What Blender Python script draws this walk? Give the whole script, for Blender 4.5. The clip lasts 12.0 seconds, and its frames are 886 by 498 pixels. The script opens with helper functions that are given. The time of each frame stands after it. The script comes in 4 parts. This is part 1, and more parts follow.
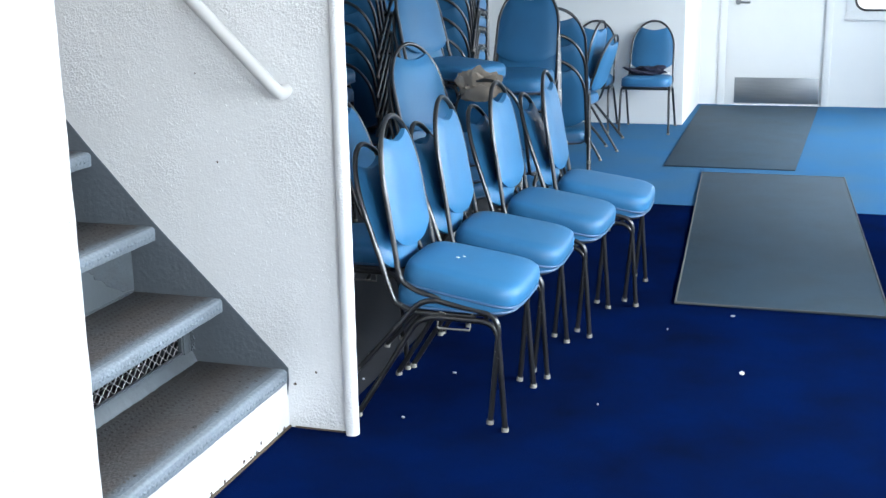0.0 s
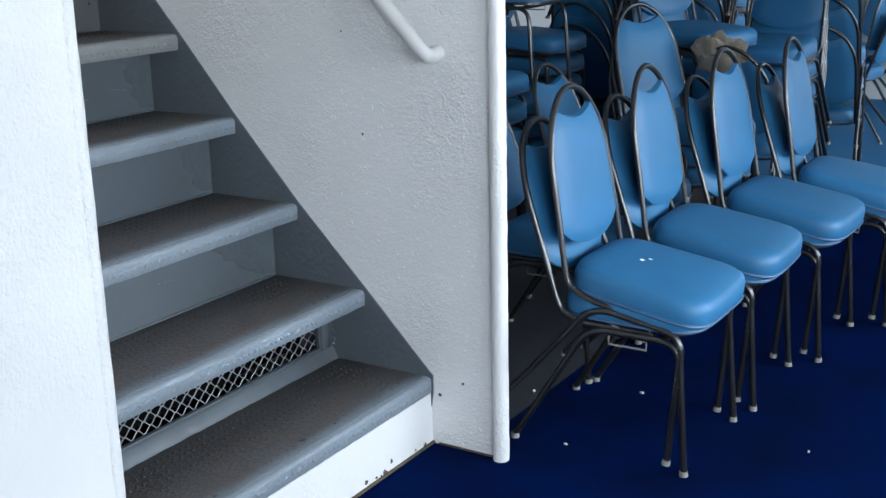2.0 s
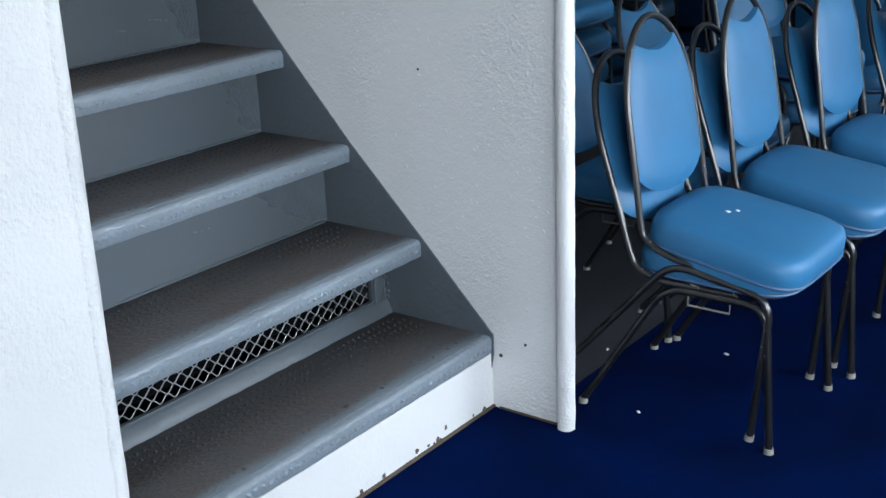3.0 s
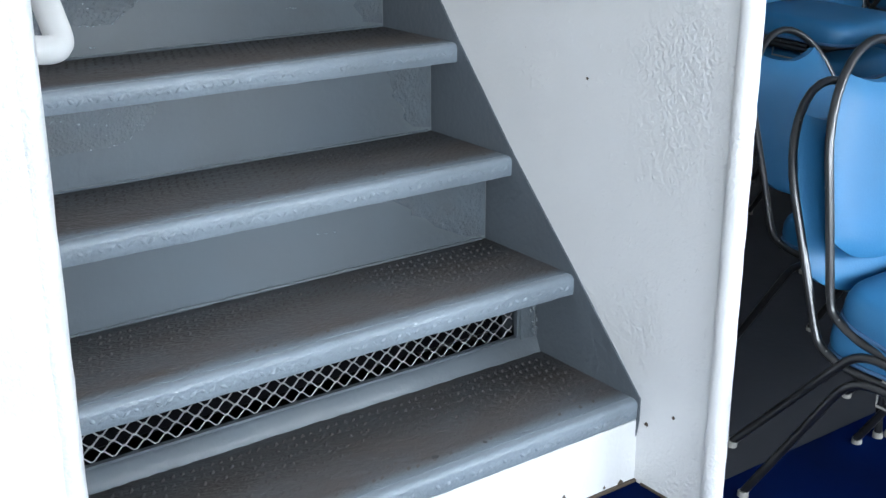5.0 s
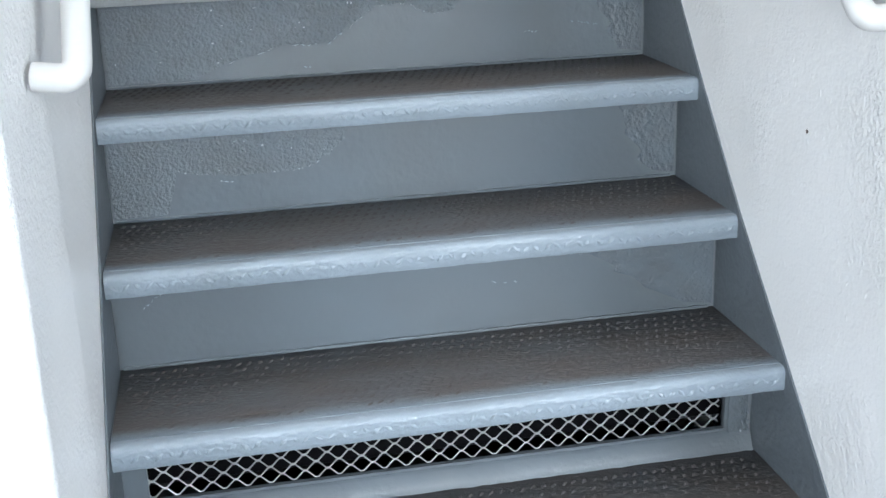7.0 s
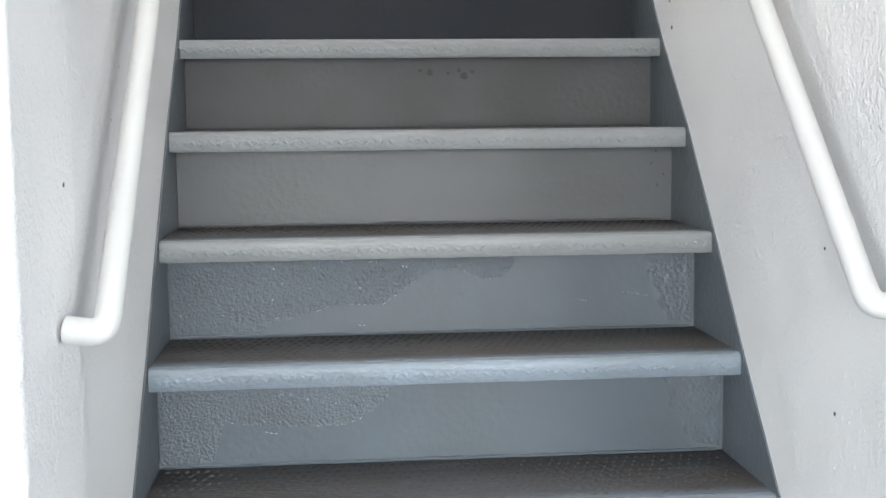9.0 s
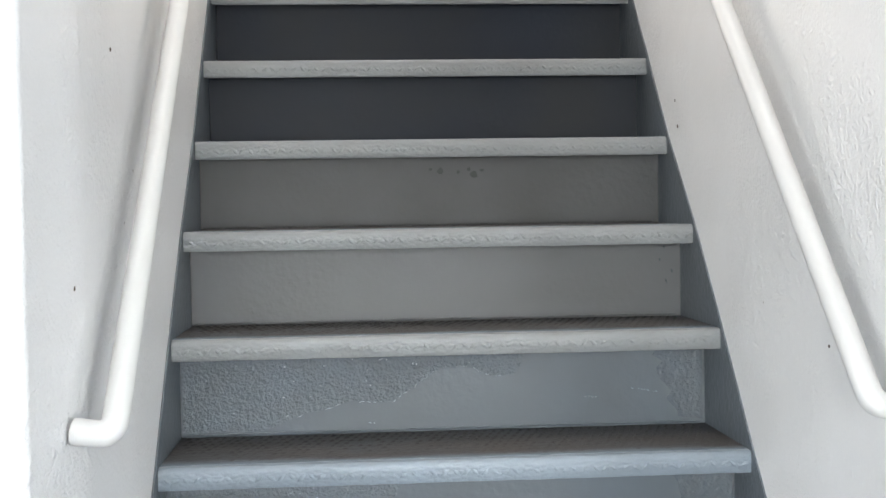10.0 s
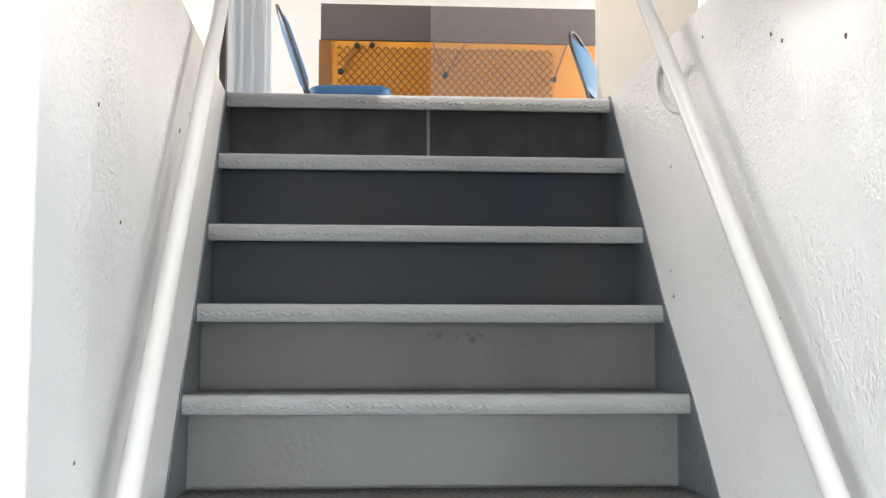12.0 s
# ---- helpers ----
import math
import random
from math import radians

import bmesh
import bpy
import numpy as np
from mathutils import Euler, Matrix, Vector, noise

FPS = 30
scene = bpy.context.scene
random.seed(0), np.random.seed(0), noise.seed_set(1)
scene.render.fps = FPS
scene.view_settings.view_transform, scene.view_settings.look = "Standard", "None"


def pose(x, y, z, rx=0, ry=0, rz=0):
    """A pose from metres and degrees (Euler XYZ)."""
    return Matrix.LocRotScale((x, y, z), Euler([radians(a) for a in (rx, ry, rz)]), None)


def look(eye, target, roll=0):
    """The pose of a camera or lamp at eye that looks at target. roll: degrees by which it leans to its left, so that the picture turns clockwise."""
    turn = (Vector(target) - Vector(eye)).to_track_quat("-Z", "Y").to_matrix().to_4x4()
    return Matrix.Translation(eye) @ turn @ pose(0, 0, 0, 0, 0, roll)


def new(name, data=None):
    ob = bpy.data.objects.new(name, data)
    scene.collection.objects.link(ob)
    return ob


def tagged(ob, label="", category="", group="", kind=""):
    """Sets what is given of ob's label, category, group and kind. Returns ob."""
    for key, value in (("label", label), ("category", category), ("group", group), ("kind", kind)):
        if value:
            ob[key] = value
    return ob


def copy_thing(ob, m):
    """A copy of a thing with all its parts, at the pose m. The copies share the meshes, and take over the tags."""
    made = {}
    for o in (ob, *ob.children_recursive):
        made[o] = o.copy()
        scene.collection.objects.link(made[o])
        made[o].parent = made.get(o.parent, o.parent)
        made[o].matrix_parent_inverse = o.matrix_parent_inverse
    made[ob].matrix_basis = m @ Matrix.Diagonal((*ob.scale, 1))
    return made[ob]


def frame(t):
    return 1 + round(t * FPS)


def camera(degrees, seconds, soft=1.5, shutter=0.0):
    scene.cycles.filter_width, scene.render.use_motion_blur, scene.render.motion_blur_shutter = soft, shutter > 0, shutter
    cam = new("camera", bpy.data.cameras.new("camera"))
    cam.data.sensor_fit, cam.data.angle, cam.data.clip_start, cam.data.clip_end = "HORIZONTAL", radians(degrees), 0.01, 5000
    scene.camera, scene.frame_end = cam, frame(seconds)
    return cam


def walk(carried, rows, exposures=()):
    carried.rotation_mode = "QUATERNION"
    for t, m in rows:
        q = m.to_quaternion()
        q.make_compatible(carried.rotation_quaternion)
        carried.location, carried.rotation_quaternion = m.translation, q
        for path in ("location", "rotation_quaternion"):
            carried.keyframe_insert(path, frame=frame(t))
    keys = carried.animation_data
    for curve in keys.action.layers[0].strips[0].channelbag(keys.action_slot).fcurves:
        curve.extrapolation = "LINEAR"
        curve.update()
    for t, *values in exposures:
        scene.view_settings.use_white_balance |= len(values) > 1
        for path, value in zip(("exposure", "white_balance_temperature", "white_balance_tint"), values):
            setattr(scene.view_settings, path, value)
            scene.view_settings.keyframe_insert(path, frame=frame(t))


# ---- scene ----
cam = camera(41.4, 12.0)
PATH = [
    (0, (-3.361, -1.619, 1.56), (-1.515, -1.033, 1.062), -1.0),
    (0.5, (-3.179, -1.647, 1.535), (-1.349, -1.017, 1.029), -1.1),
    (1, (-3.001, -1.63, 1.534), (-1.222, -0.876, 1.016), -1.9),
    (1.5, (-2.815, -1.665, 1.522), (-1.109, -0.765, 0.994), -3.3),
    (2, (-2.65, -1.715, 1.477), (-1.021, -0.69, 0.935), -1.4),
    (2.5, (-2.477, -1.686, 1.462), (-0.912, -0.601, 0.85), -1.5),
    (3, (-2.34, -1.631, 1.446), (-0.838, -0.486, 0.789), -2.3),
    (5, (-1.745, -1.658, 1.391), (-0.637, -0.13, 0.732), -0.1),
    (5.5, (-1.586, -1.641, 1.324), (-0.626, -0.012, 0.674), -1.0),
    (6, (-1.292, -1.747, 1.385), (-0.568, -0.014, 0.697), -0.2),
    (6.5, (-1.148, -1.7, 1.373), (-0.589, 0.097, 0.694), -1.1),
    (7, (-1.02, -1.659, 1.382), (-0.665, 0.204, 0.747), -2.0),
    (7.5, (-0.954, -1.664, 1.387), (-0.743, 0.254, 0.858), 0.1),
    (9.5, (-0.843, -1.75, 1.422), (-0.682, 0.239, 1.293), -0.8),
    (10, (-0.835, -1.76, 1.431), (-0.691, 0.234, 1.371), -0.9),
    (10.5, (-0.842, -1.775, 1.445), (-0.684, 0.218, 1.441), -0.6),
    (11, (-0.839, -1.785, 1.462), (-0.668, 0.206, 1.537), -0.8),
    (11.5, (-0.84, -1.787, 1.47), (-0.676, 0.202, 1.603), 0.0),
    (12, (-0.843, -1.791, 1.482), (-0.692, 0.194, 1.67), 0.0),
]
EXPOSURE = [(0, 0.5, 6300, 10), (1, 0.34, 6250, 10), (2, -0.22, 6150, 10), (3, -0.30, 6150, 10), (5, 0.18, 6200, 10), (6.5, 0.46, 6300, 10), (7.5, 0.60, 6500, 10),
            (9.5, 0.50, 6850, 12), (12, 0.55, 6950, 12)]
walk(cam, [(t, look(eye, target, roll)) for t, eye, target, roll in PATH], EXPOSURE)

# ---- world, sun, light ----
world = bpy.data.worlds.new("sky")
scene.world = world
world.use_nodes = True
wn = world.node_tree
sky = wn.nodes.new("ShaderNodeTexSky")
sky.sky_type = "NISHITA"
sky.sun_disc = False
sky.sun_elevation, sky.sun_rotation = radians(54), radians(198)
wn.links.new(sky.outputs[0], wn.nodes["Background"].inputs[0])
wn.nodes["Background"].inputs[1].default_value = 0.10


def lamp(name, kind, m, energy, colour=(1, 1, 1), size=1.0, size_y=1.0, spread=180):
    data = bpy.data.lights.new(name, kind)
    data.energy, data.color = energy, colour
    if kind == "AREA":
        data.shape, data.size, data.size_y = "RECTANGLE", size, size_y
        data.spread = radians(spread)
    ob = new(name, data)
    ob.matrix_world = m
    return ob


sun = lamp("sun", "SUN", look((0, 0, 0), (0.2, 0.60, -0.88)), 3.0, (1, 0.95, 0.88))
sun.data.angle = radians(0.5)
DAY = (0.87, 0.95, 1.0)
# daylight in the windows of the ship's side and of the far bulkhead
for wx, aim, height, power, spread in ((-3.3, 1.0, 0.45, 42, 110), (-0.9, 0.0, 0.60, 40, 124), (1.5, 0.4, 0.40, 41, 100)):
    lamp("side_window_daylight", "AREA", look((wx, -3.52, 1.45), (aim, -0.6, height)), power, DAY, 1.7, 1.0, spread)
for wx in (3.9, 6.3):
    lamp("side_window_daylight", "AREA", look((wx, -3.52, 1.45), (wx + 0.5, -1.0, 0.5)), 50, DAY, 1.7, 1.0, 120)
lamp("far_window_daylight", "AREA", look((8.66, -2.75, 1.38), (0, -2.75, 1.0)), 14, DAY, 1.4, 0.9)
# unseen saloon windows, added far back so their light misses the risers
lamp("added_upper_west_light", "AREA", look((-3.5, 4.2, 3.7), (-0.5, 3.2, 2.2)), 92, (1, 0.95, 0.88), 3.2, 1.0)
lamp("added_upper_east_light", "AREA", look((3.5, 4.2, 3.7), (-0.5, 3.0, 2.2)), 165, (1, 0.94, 0.86), 3.2, 1.0)
# light from an unseen opening overhead, added to brighten the stair walls
lamp("added_stairwell_light", "AREA", look((-0.63, 1.05, 4.74), (-0.63, 1.051, 0)), 29, (1, 0.98, 0.96), 1.3, 1.5)

# ---- materials ----


def material(name, colour, rough=0.5, metal=0.0, second=None, scale=6.0, amount=0.5, bump=0.0, bump_scale=40.0,
             coarse=0.0, coarse_scale=5.0, specks=0.0, speck_colour=(0.12, 0.08, 0.06), speck_scale=30.0, stretch=(1, 1, 1), vary=0.0, sheen=0.5, patchy=0.0, depth=0.004, lugs=0.0, lug_turn=(0, 35, 0), lug_scale=(50, 50, 120), lip=None):
    """Painted or woven surface: two tones mixed by noise, specks of wear, and relief at two scales."""
    mat = bpy.data.materials.new(name)
    mat.use_nodes = True
    nt = mat.node_tree
    N, L = nt.nodes, nt.links
    b = N["Principled BSDF"]
    b.inputs["Roughness"].default_value, b.inputs["Metallic"].default_value = rough, metal
    b.inputs["Specular IOR Level"].default_value = sheen
    geo = N.new("ShaderNodeTexCoord")
    mp = N.new("ShaderNodeMapping")
    mp.inputs["Scale"].default_value = stretch
    L.new(geo.outputs["Object"], mp.inputs[0])
    second = second or tuple(c * 0.82 for c in colour)
    n1 = N.new("ShaderNodeTexNoise")
    n1.inputs["Scale"].default_value, n1.inputs["Detail"].default_value = scale, 6
    L.new(mp.outputs[0], n1.inputs["Vector"])
    r1 = N.new("ShaderNodeMapRange")
    r1.inputs[1].default_value, r1.inputs[2].default_value = 0.35, 0.7
    r1.inputs[4].default_value = amount
    L.new(n1.outputs[0], r1.inputs[0])
    mix = N.new("ShaderNodeMix")
    mix.data_type = "RGBA"
    mix.inputs[6].default_value, mix.inputs[7].default_value = (*colour, 1), (*second, 1)
    L.new(r1.outputs[0], mix.inputs[0])
    out = mix.outputs[2]
    if lip:
        # unworn paint left along the front of a tread
        sep = N.new("ShaderNodeSeparateXYZ")
        L.new(geo.outputs["Generated"], sep.inputs[0])
        wob = N.new("ShaderNodeMath")
        wob.operation = "MULTIPLY_ADD"
        wob.inputs[1].default_value = 0.12
        L.new(n1.outputs[0], wob.inputs[0])
        L.new(sep.outputs[1], wob.inputs[2])
        r4 = N.new("ShaderNodeMapRange")
        r4.interpolation_type = "SMOOTHSTEP"
        r4.inputs[1].default_value, r4.inputs[2].default_value, r4.inputs[3].default_value, r4.inputs[4].default_value = 0.05, 0.22, 1.0, 0.0
        L.new(wob.outputs[0], r4.inputs[0])
        m4 = N.new("ShaderNodeMix")
        m4.data_type = "RGBA"
        m4.inputs[7].default_value = (*lip, 1)
        L.new(r4.outputs[0], m4.inputs[0])
        L.new(out, m4.inputs[6])
        out = m4.outputs[2]
    if specks:
        n2 = N.new("ShaderNodeTexNoise")
        n2.inputs["Scale"].default_value, n2.inputs["Detail"].default_value = speck_scale, 3
        L.new(geo.outputs["Object"], n2.inputs["Vector"])
        r2 = N.new("ShaderNodeMapRange")
        r2.inputs[1].default_value, r2.inputs[2].default_value = specks, specks + 0.025
        L.new(n2.outputs[0], r2.inputs[0])
        m2 = N.new("ShaderNodeMix")
        m2.data_type = "RGBA"
        m2.inputs[7].default_value = (*speck_colour, 1)
        L.new(r2.outputs[0], m2.inputs[0])
        L.new(out, m2.inputs[6])
        out = m2.outputs[2]
    if vary:
        info = N.new("ShaderNodeObjectInfo")
        r3 = N.new("ShaderNodeMapRange")
        r3.inputs[3].default_value, r3.inputs[4].default_value = 1 - vary, 1 + vary
        L.new(info.outputs["Random"], r3.inputs[0])
        hsv = N.new("ShaderNodeHueSaturation")
        L.new(r3.outputs[0], hsv.inputs["Value"])
        L.new(out, hsv.inputs["Color"])
        out = hsv.outputs[0]
    L.new(out, b.inputs["Base Color"])
    last = None
    for strength, sc, det in ((coarse, coarse_scale, 3), (bump, bump_scale, 4)):
        if not strength:
            continue
        nb = N.new("ShaderNodeTexNoise")
        nb.inputs["Scale"].default_value, nb.inputs["Detail"].default_value = sc, det
        L.new(mp.outputs[0], nb.inputs["Vector"])
        bp = N.new("ShaderNodeBump")
        bp.inputs["Strength"].default_value, bp.inputs["Distance"].default_value = strength, depth
        height = nb.outputs[0]
        if patchy:
            pn = N.new("ShaderNodeTexNoise")
            pn.inputs["Scale"].default_value, pn.inputs["Detail"].default_value = patchy, 2
            L.new(geo.outputs["Object"], pn.inputs["Vector"])
            pr = N.new("ShaderNodeMapRange")
            pr.inputs[1].default_value, pr.inputs[2].default_value, pr.inputs[3].default_value = 0.42, 0.66, 0.2
            L.new(pn.outputs[0], pr.inputs[0])
            mul = N.new("ShaderNodeMath")
            mul.operation = "MULTIPLY"
            L.new(nb.outputs[0], mul.inputs[0])
            L.new(pr.outputs[0], mul.inputs[1])
            height = mul.outputs[0]
        L.new(height, bp.inputs["Height"])
        if last:
            L.new(last.outputs[0], bp.inputs["Normal"])
        last = bp
    if lugs:
        turn = N.new("ShaderNodeMapping")
        turn.inputs["Rotation"].default_value = [radians(a) for a in lug_turn]
        turn.inputs["Scale"].default_value = lug_scale
        L.new(geo.outputs["Object"], turn.inputs[0])
        vor = N.new("ShaderNodeTexVoronoi")
        vor.inputs["Scale"].default_value, vor.inputs["Randomness"].default_value = 1.0, 0.55
        L.new(turn.outputs[0], vor.inputs["Vector"])
        bp = N.new("ShaderNodeBump")
        bp.invert = True
        bp.inputs["Strength"].default_value, bp.inputs["Distance"].default_value = lugs, 0.003
        L.new(vor.outputs["Distance"], bp.inputs["Height"])
        if last:
            L.new(last.outputs[0], bp.inputs["Normal"])
        last = bp
    if last:
        L.new(last.outputs[0], b.inputs["Normal"])
    return mat


M_WHITE = material("white_ship_paint", (0.80, 0.80, 0.80), 0.33, second=(0.73, 0.73, 0.72), scale=3, bump=0.8, bump_scale=120,
                   coarse=0.75, coarse_scale=40, specks=0.77, speck_colour=(0.25, 0.2, 0.16), speck_scale=22, patchy=2.4, depth=0.0082)
M_WHITE_FLAT = material("white_panel_paint", (0.80, 0.80, 0.79), 0.5, second=(0.75, 0.75, 0.74), scale=2, bump=0.08, bump_scale=60)
M_CREAM = material("cream_panel_paint", (0.72, 0.66, 0.56), 0.5, scale=2, amount=0.3, bump=0.08)
M_RAIL = material("white_rail_paint", (0.62, 0.62, 0.61), 0.45, second=(0.60, 0.59, 0.575), scale=12, bump=0.15, bump_scale=60)
M_TREAD = material("worn_grey_tread_paint", (0.076, 0.077, 0.081), 0.5, second=(0.076, 0.062, 0.054), scale=5, amount=0.9, lip=(0.15, 0.18, 0.21), bump=0.9, bump_scale=75,
                   coarse=0.25, coarse_scale=25, stretch=(1, 1.6, 1), lugs=0.35, lug_turn=(0, 0, 35), lug_scale=(48, 105, 48))
M_TREADLUG = material("worn_lug_paint", (0.086, 0.084, 0.086), 0.6, second=(0.080, 0.066, 0.058), scale=9, amount=0.9, bump=0.4, bump_scale=90)
# window light's blue is coloured into lower nosings, saloon light into upper ones
M_NOSE = material("window_lit_nosing_paint", (0.225, 0.265, 0.305), 0.34, second=(0.185, 0.215, 0.24), scale=9, bump=0.3, bump_scale=120, coarse=0.35, coarse_scale=55, depth=0.005, lugs=0.5)
M_NOSE_UP = material("saloon_lit_nosing_paint", (0.255, 0.266, 0.272), 0.34, second=(0.225, 0.225, 0.222), scale=9, bump=0.3, bump_scale=120, coarse=0.35, coarse_scale=55, depth=0.005, lugs=0.5)
M_RISER = material("grey_riser_paint", (0.105, 0.126, 0.146), 0.36, second=(0.096, 0.108, 0.118), scale=2.5, amount=0.9, bump=0.15, bump_scale=60,
                   coarse=0.32, coarse_scale=60, patchy=3.0, depth=0.004)
M_STRING = material("grey_stringer_paint", (0.108, 0.126, 0.144), 0.45, second=(0.094, 0.104, 0.113), scale=4, bump=0.6, bump_scale=70, coarse=0.5, coarse_scale=40)
# the shade of the upper flight is put into these four riser colours
M_RISER_SHADE_DEEP = material("deep_shaded_riser_paint", (0.026, 0.032, 0.046), 0.6, sheen=0.25, second=(0.034, 0.036, 0.040), scale=2.5, amount=0.9, bump=0.15, bump_scale=60,
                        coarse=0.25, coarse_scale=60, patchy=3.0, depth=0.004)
M_RISER_SHADE_MID = material("half_shaded_riser_paint", (0.092, 0.093, 0.096), 0.5, second=(0.074, 0.073, 0.072), scale=3.5, amount=0.9, bump=0.2, bump_scale=60,
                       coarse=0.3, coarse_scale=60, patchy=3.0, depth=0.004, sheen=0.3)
M_RISER_SHADE_LIGHT = material("lightly_shaded_riser_paint", (0.108, 0.110, 0.113), 0.45, second=(0.092, 0.092, 0.091), scale=3, amount=0.9, bump=0.2, bump_scale=60,
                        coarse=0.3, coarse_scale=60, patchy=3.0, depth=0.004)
M_RISER_SHADE_TOP = material("shaded_streaked_riser_paint", (0.058, 0.059, 0.060), 0.6, second=(0.036, 0.036, 0.037), scale=14, amount=0.8, bump=0.5, bump_scale=80,
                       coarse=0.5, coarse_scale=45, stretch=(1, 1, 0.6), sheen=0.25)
M_PITTED = material("pitted_grey_paint", (0.112, 0.133, 0.152), 0.3, second=(0.102, 0.116, 0.125), scale=12, amount=0.9, bump=1.0, bump_scale=150, coarse=1.0, coarse_scale=75, specks=0.70,
                    speck_colour=(0.34, 0.37, 0.40), speck_scale=85, depth=0.0035)
M_FLAKE = material("flaking_grey_paint", (0.105, 0.126, 0.146), 0.26, second=(0.096, 0.108, 0.118), scale=18, amount=0.9, bump=1.0, bump_scale=95, coarse=1.0, coarse_scale=30)
M_MESH = material("galvanised_mesh", (0.42, 0.43, 0.43), 0.45, 0.6, scale=40, bump=0.2)
M_NAVY = material("navy_carpet", (0.0018, 0.0092, 0.060), 0.95, second=(0.0028, 0.0058, 0.022), scale=3, amount=0.8, bump=0.8, bump_scale=320,
                  specks=0.80, speck_colour=(0.2, 0.22, 0.3), speck_scale=60, sheen=0.0)
M_BLUE = material("blue_carpet", (0.030, 0.135, 0.29), 0.95, second=(0.052, 0.135, 0.23), scale=2.0, amount=0.9, bump=0.8, bump_scale=320, sheen=0.1)
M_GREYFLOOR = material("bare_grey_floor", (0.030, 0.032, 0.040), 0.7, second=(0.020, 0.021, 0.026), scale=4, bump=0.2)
M_MAT = material("grey_rubber_mat", (0.034, 0.064, 0.094), 0.75, second=(0.033, 0.054, 0.072), scale=4, amount=0.9, bump=0.5, bump_scale=200,
                 specks=0.76, speck_colour=(0.025, 0.02, 0.018), speck_scale=9, sheen=0.25)
M_MATEDGE = material("pale_mat_binding", (0.10, 0.105, 0.105), 0.7, scale=30)
M_STEEL = material("brushed_steel", (0.30, 0.31, 0.32), 0.38, 0.85, second=(0.24, 0.25, 0.26), scale=6, bump=0.2, bump_scale=80, stretch=(1, 1, 12))
M_VINYL = material("blue_vinyl", (0.026, 0.150, 0.318), 0.50, second=(0.028, 0.124, 0.245), scale=5, amount=0.7, bump=0.12, bump_scale=220, coarse=0.12,
                   coarse_scale=7, vary=0.10)
M_PIPING = material("blue_piping", (0.05, 0.12, 0.24), 0.5, scale=20)
M_FRAME = material("dark_chair_steel", (0.105, 0.105, 0.107), 0.30, 0.9, second=(0.04, 0.04, 0.042), scale=7, specks=0.70, speck_colour=(0.42, 0.41, 0.39),
                   speck_scale=40)
M_GLIDE = material("worn_plastic_glide", (0.26, 0.25, 0.23), 0.6, scale=30)
M_DARKFAB = material("dark_navy_cloth", (0.008, 0.012, 0.035), 0.95, scale=20, bump=0.6, bump_scale=150)
M_BEIGE = material("beige_cloth", (0.25, 0.21, 0.17), 0.95, second=(0.17, 0.14, 0.11), scale=9, bump=0.5, bump_scale=150)
M_PAPER = material("white_paper", (0.75, 0.75, 0.75), 0.8, scale=30, amount=0.2)
M_RUBBER = material("black_window_gasket", (0.015, 0.015, 0.016), 0.5, scale=20)
M_VENT_SHADE = material("black_vent_shade", (0.004, 0.004, 0.005), 0.9, scale=10, sheen=0.05)
M_ORANGE = material("orange_board", (0.80, 0.33, 0.03), 0.55, second=(0.70, 0.24, 0.02), scale=3, bump=0.1)
M_LATTICE = material("brown_lattice", (0.26, 0.10, 0.02), 0.6, scale=10)
M_BROWN = material("brown_grey_board", (0.12, 0.095, 0.09), 0.55, second=(0.09, 0.07, 0.065), scale=2.5, bump=0.1)
M_RUST = material("rust_brown_seam", (0.10, 0.075, 0.055), 0.8, scale=30, bump=0.5)
M_SMUDGE = material("dark_smudge", (0.045, 0.046, 0.047), 0.6, second=(0.03, 0.03, 0.03), scale=60)
M_CEIL = material("white_deckhead_paint", (0.74, 0.74, 0.73), 0.6, scale=2, amount=0.5, bump=0.2, bump_scale=30)

glass = bpy.data.materials.new("window_glass")
glass.use_nodes = True
gb = glass.node_tree.nodes["Principled BSDF"]
gb.inputs["Transmission Weight"].default_value, gb.inputs["Roughness"].default_value, gb.inputs["IOR"].default_value = 1.0, 0.02, 1.1

# ---- mesh helpers ----


def finish(bm, name, mat, smooth=True):
    me = bpy.data.meshes.new(name)
    bmesh.ops.recalc_face_normals(bm, faces=bm.faces)
    bm.to_mesh(me)
    bm.free()
    me.materials.append(mat)
    if smooth:
        for p in me.polygons:
            p.use_smooth = True
        me.set_sharp_from_angle(angle=radians(40))
    return me


def part(name, bm, mat, parent=None, label="", smooth=True):
    ob = new(name, finish(bm, name, mat, smooth) if isinstance(bm, bmesh.types.BMesh) else bm)
    if parent:
        ob.parent = parent
    return tagged(ob, label)


def box(x0, y0, z0, x1, y1, z1, bevel=0.0, seg=2, bm=None):
    bm = bm or bmesh.new()
    m = Matrix.Translation(((x0 + x1) / 2, (y0 + y1) / 2, (z0 + z1) / 2)) @ Matrix.Diagonal((abs(x1 - x0), abs(y1 - y0), abs(z1 - z0), 1))
    made = bmesh.ops.create_cube(bm, size=1, matrix=m)["verts"]
    if bevel:
        edges = list({e for v in made for e in v.link_edges})
        bmesh.ops.bevel(bm, geom=edges, offset=bevel, segments=seg, affect="EDGES", profile=0.5)
    return bm


